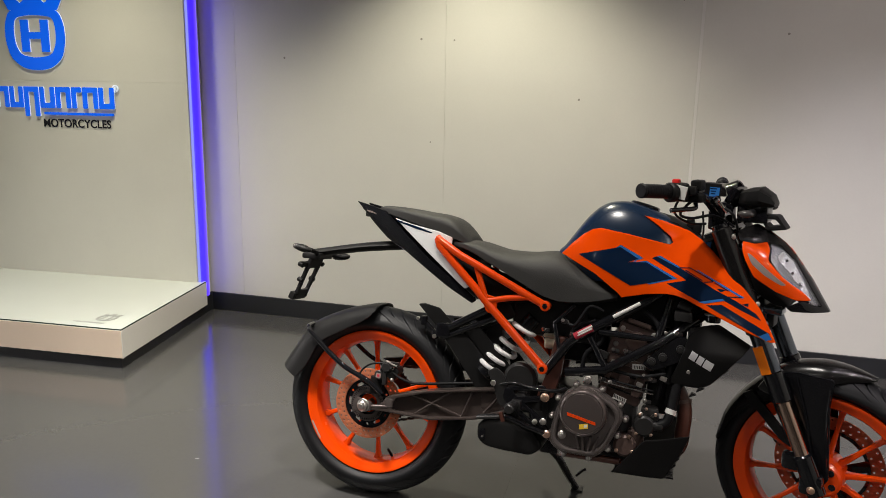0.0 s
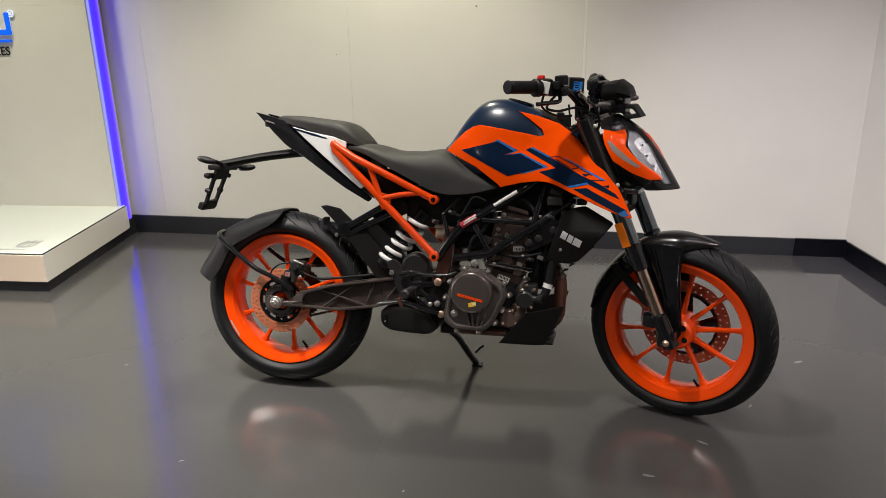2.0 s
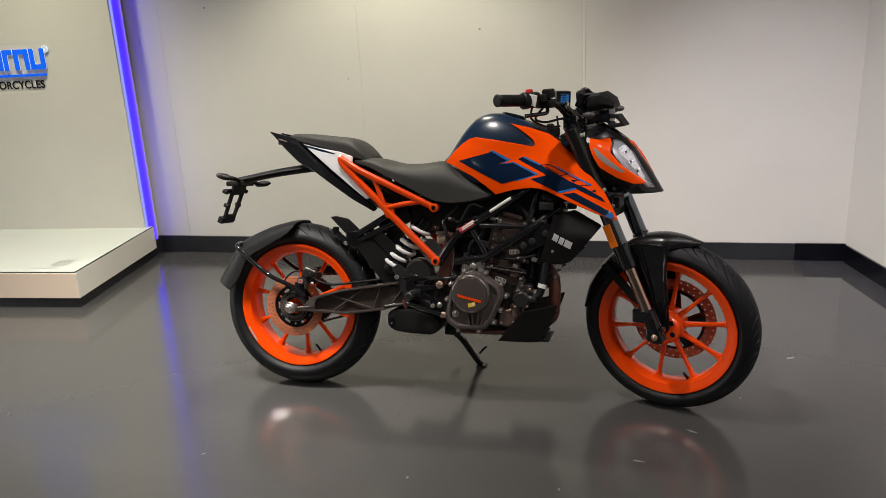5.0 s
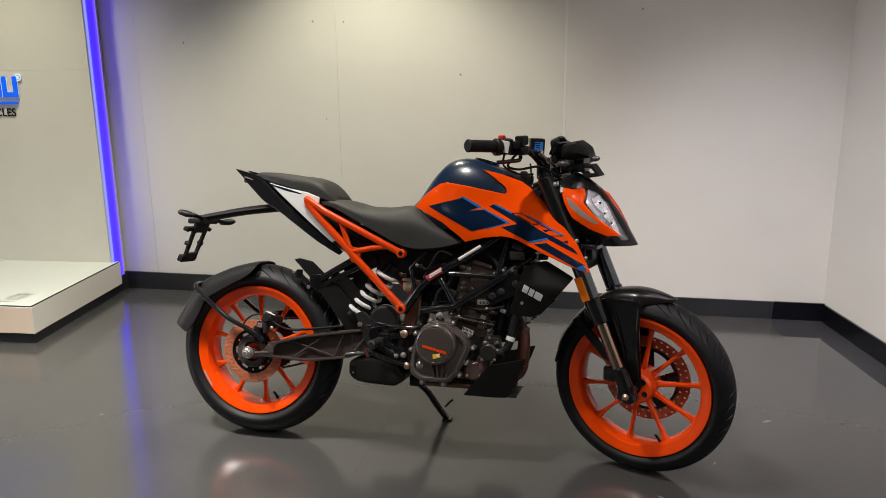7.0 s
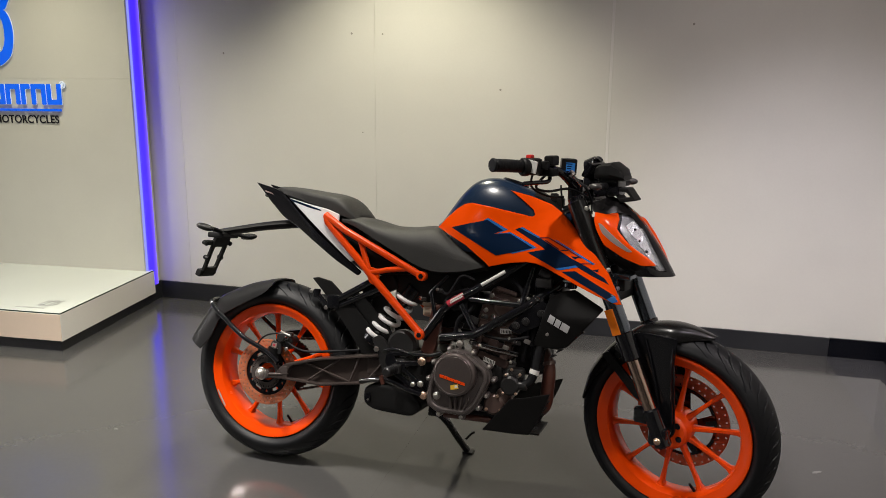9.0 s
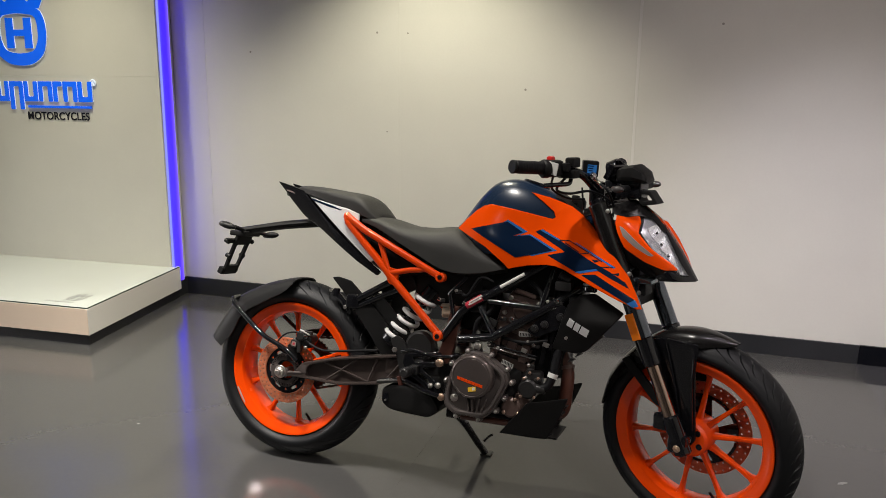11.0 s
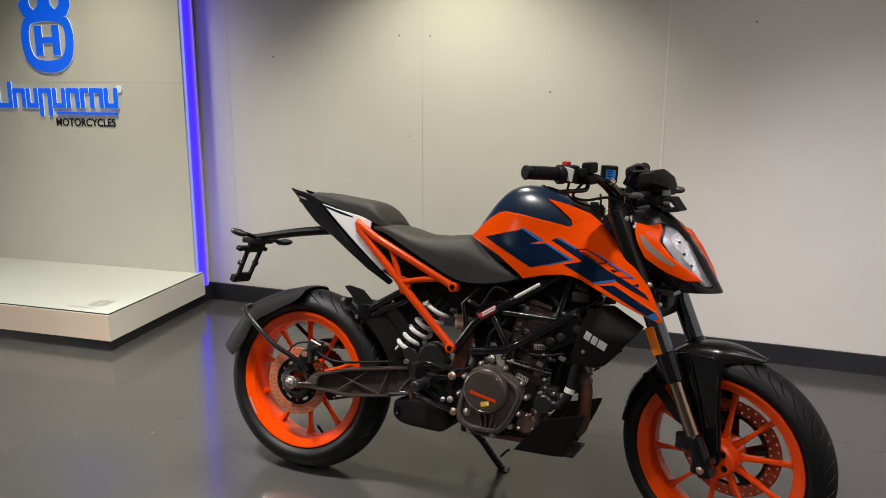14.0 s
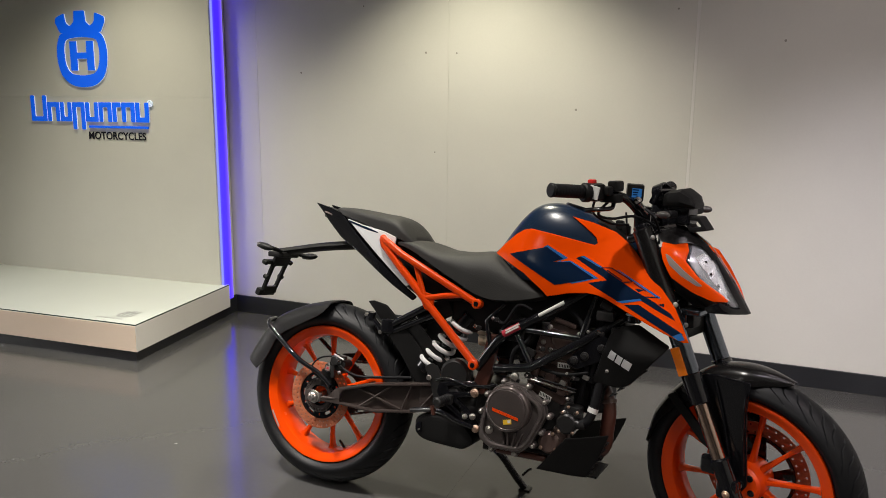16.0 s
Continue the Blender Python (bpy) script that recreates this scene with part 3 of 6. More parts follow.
part("letter_bar", plate([[(-0.13, -0.085), (0.04, -0.085), (0.04, -0.07), (-0.13, -0.07)]], 0.0006), LOGO_GREY, small)

# dark partition beside the walkway
column = structure("partition", box((0.3, 1.0, CEILING - 0.1), (-1.152, 1.37, (CEILING + 0.1) / 2), 0.004), COLUMN_GREY, label="dark grey clad partition end")
part("base_trim", box((0.308, 1.008, 0.11), (-1.152, 1.37, 0.045), 0.004), PLINTH_BLACK, column, "black base trim")



# ---- the motorcycle: x along it from the rear axle, y to its left, z up, leaning on its stand ----
LEAN = Matrix(((0.97927, 0.19883, 0.03865, -0.0756), (-0.20256, 0.96128, 0.18685, 2.4746), (0.0, -0.19081, 0.98163, 0.0), (0, 0, 0, 1)))
bike = thing("motorcycle", "orange and navy naked motorcycle with orange wheels on its side stand", "motorcycle", LEAN)

RAKE = Vector((-math.sin(radians(25)), 0, math.cos(radians(25))))
PIVOT = Vector((1.457, 0, 0))
STEER = Matrix.Translation(PIVOT) @ Matrix.Rotation(radians(-21.4), 4, RAKE) @ Matrix.Translation(-PIVOT)


def fitted(name, bm, mat, parent=bike, label="", steered=False):
    if steered:
        bm.transform(STEER)
    return part(name, bm, mat, parent, label)


def both(name, bm, mat, parent=bike, label="", steered=False):
    """The part and its mirror image on the other side."""
    two = mirrored(bm)
    return fitted(name, bm, mat, parent, label, steered), fitted(name, two, mat, parent, label, steered)


def bolt(name, u, v, w, r, high, parent, mat=STEEL, steered=False, label=""):
    bm = rod((u, v, w), (u, v - high, w), r, sides=12, bevel=r * 0.25)
    rod((u, v - high + 0.001, w), (u, v - high - r * 0.5, w), r * 0.62, sides=6, bm=bm, bevel=r * 0.1)
    return fitted(name, bm, mat, parent, label, steered)


# -- wheels
def tyre_mesh(table, grooves, fine=20, across=40):
    """A tyre whose mesh columns follow the sweep of its grooves, so that their edges stay crisp."""
    bm = bmesh.new()
    loops = []
    around = grooves * fine
    for k in range(around):
        loop = []
        for j in range(across + 1):
            s = -1 + 2 * j / across
            r, y = interp_pair(abs(s), table)
            y = math.copysign(y, s)
            sweep = 4.2 * min(abs(s), 0.66) ** 1.15 + 0.18 * math.sin(abs(s) * 14)
            a = (k / fine - sweep) * math.tau / grooves
            f = (k / fine + (0.5 if s > 0 else 0.0)) % 1.0
            reach = 0.58 if int(k / fine) % 2 else 0.44
            cut = max(0.0, min(1.0, (0.1 - abs(f - 0.5)) / 0.045)) * max(0.0, min(1.0, (abs(s) - 0.06) / 0.06)) * max(0.0, min(1.0, (reach - abs(s)) / 0.1))
            r -= 0.0055 * cut
            loop.append(bm.verts.new((r * math.cos(a), y, r * math.sin(a))))
        for r, y in ((table[-1][1] - 0.004, table[-1][2] - 0.012), (table[-1][1] - 0.004, -table[-1][2] + 0.012)):
            a = (k / fine - 4.2 * 0.66 ** 1.15 - 0.18 * math.sin(14)) * math.tau / grooves
            loop.append(bm.verts.new((r * math.cos(a), y, r * math.sin(a))))
        loops.append(loop)
    n = len(loops[0])
    for k in range(around):
        one, two = loops[k], loops[(k + 1) % around]
        for i in range(n):
            bm.faces.new((one[i], one[(i + 1) % n], two[(i + 1) % n], two[i]))
    return bm


def interp_pair(x, table):
    for (a, p, q), (b, r, s) in zip(table, table[1:]):
        if x <= b:
            t = (x - a) / (b - a)
            return p + (r - p) * t, q + (s - q) * t
    return table[-1][1], table[-1][2]


def rounded_profile(radius, half, crown, flange, steps=16):
    """Tyre section from the crown's middle to the rim: (share, radius, half width)."""
    out = []
    for k in range(steps + 1):
        t = k / steps
        if t < 0.62:
            phi = t / 0.62 * math.asin(min(1.0, half / crown * 0.97))
            out.append((t, radius - crown + crown * math.cos(phi), crown * math.sin(phi)))
        else:
            r0, y0 = out[9][1], out[9][2]
            q = (t - 0.62) / 0.38
            out.append((t, r0 + (flange[0] - r0) * q, y0 + (flange[1] - y0) * q + 0.010 * math.sin(q * math.pi)))
    return out


def annulus(r0, r1, holes, depth, hub=24):
    return plate([circle((0, 0), r1, 72), circle((0, 0), r0, 60)] + holes, depth, 0.0004)


def wheel(name, centre, radius, half, crown, rim_half, spokes, phase, steered, disc, disc_side, grooves):
    at = Matrix.Translation((centre[0], 0, centre[1]))

    def put(part_name, bm, mat, parent, label=""):
        bm.transform(at)
        return fitted(part_name, bm, mat, parent, label, steered)

    h = rim_half
    rim = put(name, turned([(0.236, -h - 0.003), (0.2375, -h + 0.001), (0.236, -h + 0.005), (0.224, -h + 0.01), (0.214, -h * 0.55), (0.214, h * 0.55), (0.224, h - 0.01), (0.236, h - 0.005), (0.2375, h - 0.001), (0.236, h + 0.003), (0.229, h + 0.0035), (0.222, h - 0.001), (0.206, h - 0.006), (0.199, h * 0.6), (0.196, 0.0), (0.199, -h * 0.6), (0.206, -h + 0.006), (0.222, -h + 0.001), (0.229, -h - 0.0035)], 120), WHEEL_ORANGE, bike, "orange powder-coated cast wheel rim")
    put("tyre", tyre_mesh(rounded_profile(radius, half, crown, (0.2385, h - 0.003)), grooves), RUBBER, rim, "black road tyre with angled sweeping grooves")
    put("hub", turned([(0.012, -0.055), (0.046, -0.055), (0.053, -0.048), (0.056, -0.02), (0.058, 0.0), (0.056, 0.02), (0.053, 0.048), (0.046, 0.055), (0.012, 0.055)], 48), WHEEL_ORANGE, rim)
    for k in range(spokes):
        a = phase + k * math.tau / spokes
        rows = []
        for r, wide, thick in ((0.040, 0.013, 0.026), (0.07, 0.0085, 0.018), (0.14, 0.0062, 0.0125), (0.185, 0.0085, 0.016), (0.202, 0.016, 0.024)):
            ring_pts = []
            for q in range(12):
                c, s_ = math.cos(q * math.tau / 12), math.sin(q * math.tau / 12)
                ring_pts.append(Vector((r, thick * 0.8 * math.copysign(abs(s_) ** 0.7, s_), wide * math.copysign(abs(c) ** 0.7, c))))
            rows.append([Matrix.Rotation(-a, 3, "Y") @ p for p in ring_pts])
        put("spoke", skin(rows, True), WHEEL_ORANGE, rim)
    if steered:
        for k in range(5):
            a = phase + (k + 0.5) * math.tau / 5
            put("hub_pocket", rod((0.034 * math.cos(a), -0.0565, 0.034 * math.sin(a)), (0.034 * math.cos(a), -0.052, 0.034 * math.sin(a)), 0.0095, sides=14, bevel=0.002), BLACK_GLOSS, rim, "dark pocket in the hub")
    r0, r1 = disc
    holes = [circle((r * math.cos(k * math.tau / 36 + b), r * math.sin(k * math.tau / 36 + b)), 0.0032, 10) for r, b in ((r1 - 0.009, 0.0), (r0 + 0.010, 0.087)) for k in range(36)]
    bm = annulus(r0, r1, holes, 0.0045)
    bm.transform(upright(disc_side))
    rotor = put("brake_disc", bm, DISC_STEEL, rim, "drilled brake disc with a copper tone")
    carrier = [circle((0, 0), r0 + 0.003, 60), circle((0, 0), 0.03, 30)]
    n = 5 if steered else 6
    for k in range(n):
        a = k * math.tau / n
        pts = []
        for s_ in range(9):
            b = a + 0.16 + s_ / 8 * (math.tau / n - 0.34)
            pts.append(((r0 - 0.006) * math.cos(b + 0.25), (r0 - 0.006) * math.sin(b + 0.25)))
        for s_ in range(6):
            b = a + math.tau / n - 0.26 - s_ / 5 * (math.tau / n - 0.6)
            pts.append((0.05 * math.cos(b), 0.05 * math.sin(b)))
        if steered:
            carrier.append(pts)
        else:
            carrier.append([(0.067 * math.cos(a + b) + 0.0048 * math.cos(a + c), 0.067 * math.sin(a + b) + 0.0048 * math.sin(a + c)) for b, lo in ((0.12, -0.5), (-0.12, 0.5)) for c in [math.pi * (lo + 0.5 + q / 6) for q in range(7)]])
            carrier.append(circle((0.069 * math.cos(a + 0.52), 0.069 * math.sin(a + 0.52)), 0.0042, 12))
    bm = plate(carrier, 0.006, 0.0008)
    bm.transform(upright(disc_side + (-0.006 if disc_side > 0 else 0.006)))
    put("disc_carrier", bm, BLACK_GLOSS, rotor, "black disc carrier")
    valve = rod((0.2 * math.cos(-1.2), -0.012, 0.2 * math.sin(-1.2)), (0.168 * math.cos(-1.2), -0.03, 0.168 * math.sin(-1.2)), 0.005, 0.004, bevel=0.001)
    put("valve_stem", valve, SOFT_RUBBER, rim, "black rubber valve stem")
    return rim


rear = wheel("rear_wheel", (0.004, 0.3064), 0.3153, 0.0745, 0.078, 0.056, 10, radians(23), False, (0.082, 0.115), -0.084, 42)
front = wheel("front_wheel", (1.382, 0.2935), 0.3, 0.056, 0.058, 0.045, 10, radians(8), True, (0.106, 0.146), 0.06, 48)
ring_teeth = [circle((0.004, 0.3064), 0.058, 60), circle((0.004, 0.3064), 0.036, 40)]
for k in range(48):
    a = k * math.tau / 48
    ring_teeth.append([(0.004 + r * math.cos(a + b), 0.3064 + r * math.sin(a + b)) for r, b in ((0.047, -0.028), (0.055, -0.028), (0.055, 0.028), (0.047, 0.028))])
fitted("abs_ring", side_plate(ring_teeth, -0.0905, 0.002), BRONZE, rear, "slotted steel sensor ring")
label = side_plate([rounded([(-0.032, 0.0), (0.032, 0.0), (0.032, 0.006), (-0.032, 0.006)], 0.001)], -0.0595, 0.0006)
label.transform(Matrix.Translation((0.004, 0, 0.3064)) @ Matrix.Rotation(radians(-122), 4, "Y") @ Matrix.Translation((0, 0, 0.2255)))
fitted("rim_label", label, LOGO_GREY, rear, "small grey rim sticker")

# -- rear brake and axle
caliper = fitted("rear_caliper", joined(box((0.062, 0.044, 0.034), (0.08, -0.094, 0.42), 0.007, Matrix.Translation((0.085, 0, 0.425)) @ Matrix.Rotation(radians(24), 4, "Y") @ Matrix.Translation((-0.085, 0, -0.425))), box((0.045, 0.03, 0.06), (0.034, -0.088, 0.372), 0.006), rod((0.1, -0.12, 0.428), (0.1, -0.07, 0.428), 0.015, bevel=0.003)), BLACK_PLASTIC, bike, "black rear brake caliper")
fitted("caliper_tag", side_plate([rounded([(0.036, 0.402), (0.053, 0.4), (0.055, 0.416), (0.038, 0.418)], 0.002)], -0.1175, 0.001), PALE_DECAL, caliper, "pale square tag with a red mark")
fitted("tag_mark", side_plate([[(0.041, 0.406), (0.049, 0.405), (0.05, 0.412), (0.042, 0.413)]], -0.1182, 0.0006), LABEL_RED, caliper)
fitted("piston_housing", joined(rod((0.072, -0.1, 0.44), (0.072, -0.124, 0.44), 0.017, sides=20, bevel=0.004), rod((0.046, -0.1, 0.41), (0.046, -0.117, 0.41), 0.016, sides=20, bevel=0.003), box((0.05, 0.014, 0.014), (0.09, -0.116, 0.452), 0.003), box((0.014, 0.014, 0.05), (0.066, -0.112, 0.405), 0.003)), DARK_CAST, caliper, "dark cast piston housing")
fitted("pad_pin", rod((0.07, -0.121, 0.46), (0.108, -0.121, 0.448), 0.0035, sides=10), STEEL, caliper)
fitted("bleed_nipple", joined(rod((0.094, -0.122, 0.44), (0.094, -0.138, 0.444), 0.005, 0.0035, sides=10), rod((0.094, -0.114, 0.44), (0.094, -0.123, 0.44), 0.008, sides=6)), CHROME, caliper)
fitted("brake_hose", tube([(0.094, -0.118, 0.425), (0.125, -0.12, 0.41), (0.17, -0.115, 0.4), (0.26, -0.11, 0.41), (0.36, -0.11, 0.425)], 0.0045), SOFT_RUBBER, caliper, "black rubber brake hose")
bolt("caliper_bolt", 0.095, -0.118, 0.402, 0.006, 0.008, caliper)
nut = bolt("rear_axle_nut", 0.002, -0.118, 0.306, 0.017, 0.018, bike, STEEL)
fitted("axle_washer", rod((0.002, -0.118, 0.306), (0.002, -0.122, 0.306), 0.022, bevel=0.001), STEEL, nut)
fitted("axle_block", joined(side_plate([rounded([(-0.034, 0.286), (0.028, 0.29), (0.03, 0.318), (-0.022, 0.33), (-0.036, 0.316)], 0.006)], -0.114, 0.012, 0.002), rod((0.026, -0.114, 0.306), (0.085, -0.114, 0.312), 0.0055, sides=10), box((0.028, 0.014, 0.03), (0.088, -0.112, 0.326), 0.004)), BRONZE, bike, "steel axle plate with a chain adjuster screw")
fitted("rear_axle_rod", rod((0.002, -0.112, 0.306), (0.002, 0.12, 0.306), 0.009), STEEL, bike)
fitted("speed_sensor_wire", tube([(0.03, -0.105, 0.365), (-0.012, -0.112, 0.382), (-0.02, -0.112, 0.41), (0.01, -0.108, 0.44), (0.06, -0.1, 0.45)], 0.003), SOFT_RUBBER)

# -- swingarm
arm_line = [(-0.032, 0.3), (0.05, 0.307), (0.082, 0.347), (0.21, 0.381), (0.376, 0.41), (0.5, 0.43), (0.53, 0.4), (0.5, 0.365), (0.455, 0.34), (0.373, 0.312), (0.227, 0.289), (0.069, 0.295), (-0.03, 0.29)]
arm_hole = [(0.1, 0.318), (0.11, 0.343), (0.21, 0.373), (0.376, 0.401), (0.492, 0.42), (0.515, 0.4), (0.49, 0.373), (0.45, 0.349), (0.371, 0.321), (0.227, 0.298), (0.1, 0.302)]
arm = fitted("swingarm", side_plate([rounded(arm_line, 0.012)], -0.083, 0.026, 0.003), SWING_COAT, bike, "dark bronze lattice swingarm")
fitted("rib_frame", side_plate([rounded(arm_line, 0.012), rounded(arm_hole, 0.008)], -0.106, 0.022, 0.003), SWING_COAT, arm)
for a, b in (((0.17, 0.297), (0.29, 0.386)), ((0.16, 0.36), (0.33, 0.314)), ((0.33, 0.314), (0.36, 0.396)), ((0.4, 0.335), (0.46, 0.412))):
    fitted("arm_rib", rod((a[0], -0.104, a[1]), (b[0], -0.104, b[1]), 0.0036, sides=8), SWING_COAT, arm)
fitted("left_arm", side_plate([rounded(arm_line, 0.012)], 0.098, 0.03, 0.003), SWING_COAT, arm)
fitted("cross_beam", box((0.09, 0.2, 0.06), (0.43, 0.0, 0.375), 0.01), SWING_COAT, arm)
fitted("pivot", rod((0.515, -0.13, 0.4), (0.515, 0.13, 0.4), 0.021, bevel=0.003), DARK_CAST, arm)

# -- chain and sprocket, on the left
teeth = []
for k in range(86):
    r = 0.098 if k % 2 else 0.091
    teeth.append((0.004 + r * math.cos(k * math.tau / 86), 0.3064 + r * math.sin(k * math.tau / 86)))
sprocket = fitted("rear_sprocket", side_plate([teeth, circle((0.004, 0.3064), 0.05, 40)], 0.085, 0.006, 0.0008), DARK_CAST, bike, "dark toothed rear sprocket")
link = rounded([(-0.0092, -0.0042), (0.0092, -0.0042), (0.0092, 0.0042), (-0.0092, 0.0042)], 0.0038)
for name, u0, w0, rise in (("upper_chain_run", 0.004, 0.405, 0.001), ("lower_chain_run", 0.004, 0.206, 0.0035)):
    spots = [(u0 + 0.0125 * k, w0 + rise * k) for k in range(42)]
    tagged(fitted(name, joined(*[side_plate([[(x + a, z + b + a * rise / 0.0125) for a, b in link]], 0.085 + (0.006 if k % 2 else -0.006), 0.003) for k, (x, z) in enumerate(spots)]), SWING_COAT, bike, "greasy dark drive chain"), kind="stuff")

fitted("chain_guard", side_plate([rounded([(-0.02, 0.43), (0.06, 0.445), (0.36, 0.47), (0.4, 0.455), (0.36, 0.435), (0.05, 0.415)], 0.008)], 0.085, 0.03, 0.004), BLACK_PLASTIC, bike, "black chain guard")

# -- rear fender on its stay
def fender_shell(points, half, drop, steps=14):
    """A fender: a spine in the middle plane with rounded sides."""
    spine = spline([(u, 0, w) for u, w in points], 6)
    rows = []
    n = len(spine)
    for i, q in enumerate(spine):
        way = (spine[min(i + 1, n - 1)] - spine[max(i - 1, 0)]).normalized()
        out = Vector((-way.z, 0, way.x))
        t = i / (n - 1)
        hw, dd = half(t), drop(t)
        row = []
        for k in range(steps + 1):
            a = -1 + 2 * k / steps
            row.append(q + Vector((0, hw * math.sin(a * 1.45) / math.sin(1.45), 0)) - out * dd * abs(a) ** 2.6)
        rows.append(row)
    return rows


rows = fender_shell([(-0.336, 0.398), (-0.3, 0.462), (-0.238, 0.545), (-0.13, 0.6), (-0.06, 0.621), (-0.015, 0.631), (0.006, 0.63)], lambda t: 0.097 - 0.012 * t, lambda t: interp(t, [(0, 0.078), (0.15, 0.09), (0.3, 0.08), (0.6, 0.06), (0.85, 0.035), (1.0, 0.02)]))
fitted("rear_fender", thicken(skin(rows), 0.004), BLACK_PLASTIC, bike, "matt black rear tyre hugger fender")
stay_r, stay_l = both("fender_stay", tube([(-0.232, -0.05, 0.54), (-0.222, -0.104, 0.535), (-0.19, -0.112, 0.506), (-0.085, -0.114, 0.427), (0.012, -0.115, 0.386), (0.062, -0.116, 0.35)], 0.0085), BLACK_GLOSS, bike, "bent black tube fender stay")

# -- tail: plate holder, tail panels, seats
HOLDER = fitted("plate_holder_arm", joined(tube([(0.06, 0.0, 0.835), (-0.085, 0.0, 0.816), (-0.225, 0.0, 0.79), (-0.292, 0.0, 0.778)], lambda t: 0.0165 - 0.003 * t, flat=1.9), box((0.07, 0.1, 0.02), (-0.262, 0, 0.772), 0.006)), BLACK_PLASTIC, bike, "long black plastic plate holder arm")
for side, at_u, at_w, nose in ((-1, -0.262, 0.799, 12), (1, -0.222, 0.77, -6)):
    lamp_turn = Matrix.Translation((at_u, side * 0.112, at_w)) @ Matrix.Rotation(radians(nose), 4, "Y")
    stem = fitted("indicator_stem", tube([(-0.245, side * 0.035, 0.782), (-0.24, side * 0.07, 0.5 * (0.78 + at_w)), (at_u + 0.012, side * 0.1, at_w - 0.002)], 0.0075), SOFT_RUBBER, HOLDER)
    ball = skin([[(0.034 * math.cos(p), 0.017 * math.sin(p) * math.cos(q), 0.0125 * math.sin(p) * math.sin(q)) for q in [k * math.tau / 14 for k in range(14)]] for p in [0.05 + j * 3.04 / 10 for j in range(11)]], True)
    lens_ball = skin([[(0.016 * math.cos(p) - 0.02, 0.0146 * math.sin(p) * math.cos(q), 0.0108 * math.sin(p) * math.sin(q)) for q in [k * math.tau / 14 for k in range(14)]] for p in [0.05 + j * 3.04 / 10 for j in range(11)]], True)
    ball.transform(lamp_turn)
    lens_ball.transform(lamp_turn)
    fitted("indicator", ball, BLACK_PLASTIC, stem, "black rear turn indicator")
    fitted("indicator_lens", lens_ball, CLEAR_GREY, stem, "smoked indicator lens")
plate_tilt = Matrix.Translation((-0.262, 0, 0.768)) @ Matrix.Rotation(radians(22), 4, "Y")
bracket = plate([rounded([(-0.047, 0.0), (0.047, 0.0), (0.04, -0.158), (-0.04, -0.158)], 0.01), rounded([(-0.03, -0.042), (0.03, -0.042), (0.027, -0.128), (-0.027, -0.128)], 0.008)], 0.012, 0.002)
bracket.transform(plate_tilt @ Matrix(((0, 0, 1, 0), (1, 0, 0, 0), (0, 1, 0, 0), (0, 0, 0, 1))))
plate_part = fitted("plate_bracket", bracket, BLACK_PLASTIC, HOLDER, "open black number plate bracket")
bar = box((0.014, 0.15, 0.018), (-0.006, -0.012, -0.03), 0.004)
bar.transform(plate_tilt)
fitted("bracket_bar", bar, BLACK_PLASTIC, plate_part)
for y, z in ((-0.086, -0.03), (0.062, -0.03), (-0.034, -0.15), (0.034, -0.15), (-0.043, -0.09), (0.043, -0.09)):
    lug = joined(rod((-0.014, y, z), (0.007, y, z), 0.0085, bevel=0.002))
    lug.transform(plate_tilt)
    fitted("bracket_lug", lug, BLACK_PLASTIC, plate_part)
foot = box((0.022, 0.094, 0.026), (-0.006, -0.006, -0.152), 0.004)
foot.transform(plate_tilt)
fitted("bracket_foot", foot, BLACK_PLASTIC, plate_part)


def tail_side(u, w):
    return -(0.052 + 0.062 * interp(u, [(-0.12, 0.0), (0.0, 0.28), (0.2, 0.85), (0.36, 1.0)]) - 0.9 * (w - (0.955 - 0.62 * max(u, -0.1))) ** 2)


tail_line = [(-0.105, 0.972), (-0.03, 0.955), (0.022, 0.94), (0.05, 0.913), (0.088, 0.878), (0.18, 0.803), (0.352, 0.686), (0.336, 0.672), (0.252, 0.716), (0.092, 0.818), (0.05, 0.838), (0.016, 0.858), (-0.036, 0.904), (-0.066, 0.936)]
both("tail_panel", shell(rounded(tail_line, 0.006, 2), tail_side, 0.006, 0.012, 0.004), BLACK_GLOSS, bike, "glossy black tail side panel")
white_line = [(0.05, 0.922), (0.118, 0.906), (0.211, 0.889), (0.258, 0.873), (0.258, 0.842), (0.222, 0.866), (0.206, 0.86), (0.219, 0.832), (0.262, 0.786), (0.334, 0.73), (0.312, 0.716), (0.24, 0.772), (0.158, 0.836), (0.11, 0.874)]
both("white_side_panel", shell(rounded(white_line, 0.005, 2), lambda u, w: tail_side(u, w) - 0.007, 0.005, 0.012, 0.003), WHITE_PAINT, bike, "white painted seat side panel")
strip = shell([(0.06, 0.917), (0.14, 0.898), (0.19, 0.884), (0.186, 0.881), (0.13, 0.892), (0.06, 0.911)], lambda u, w: tail_side(u, w) - 0.0082, 0.002, 0.01, 0.001)
both("panel_stripe", strip, DECAL_NAVY, bike, "thin dark stripe on the white panel")
core_rows = []
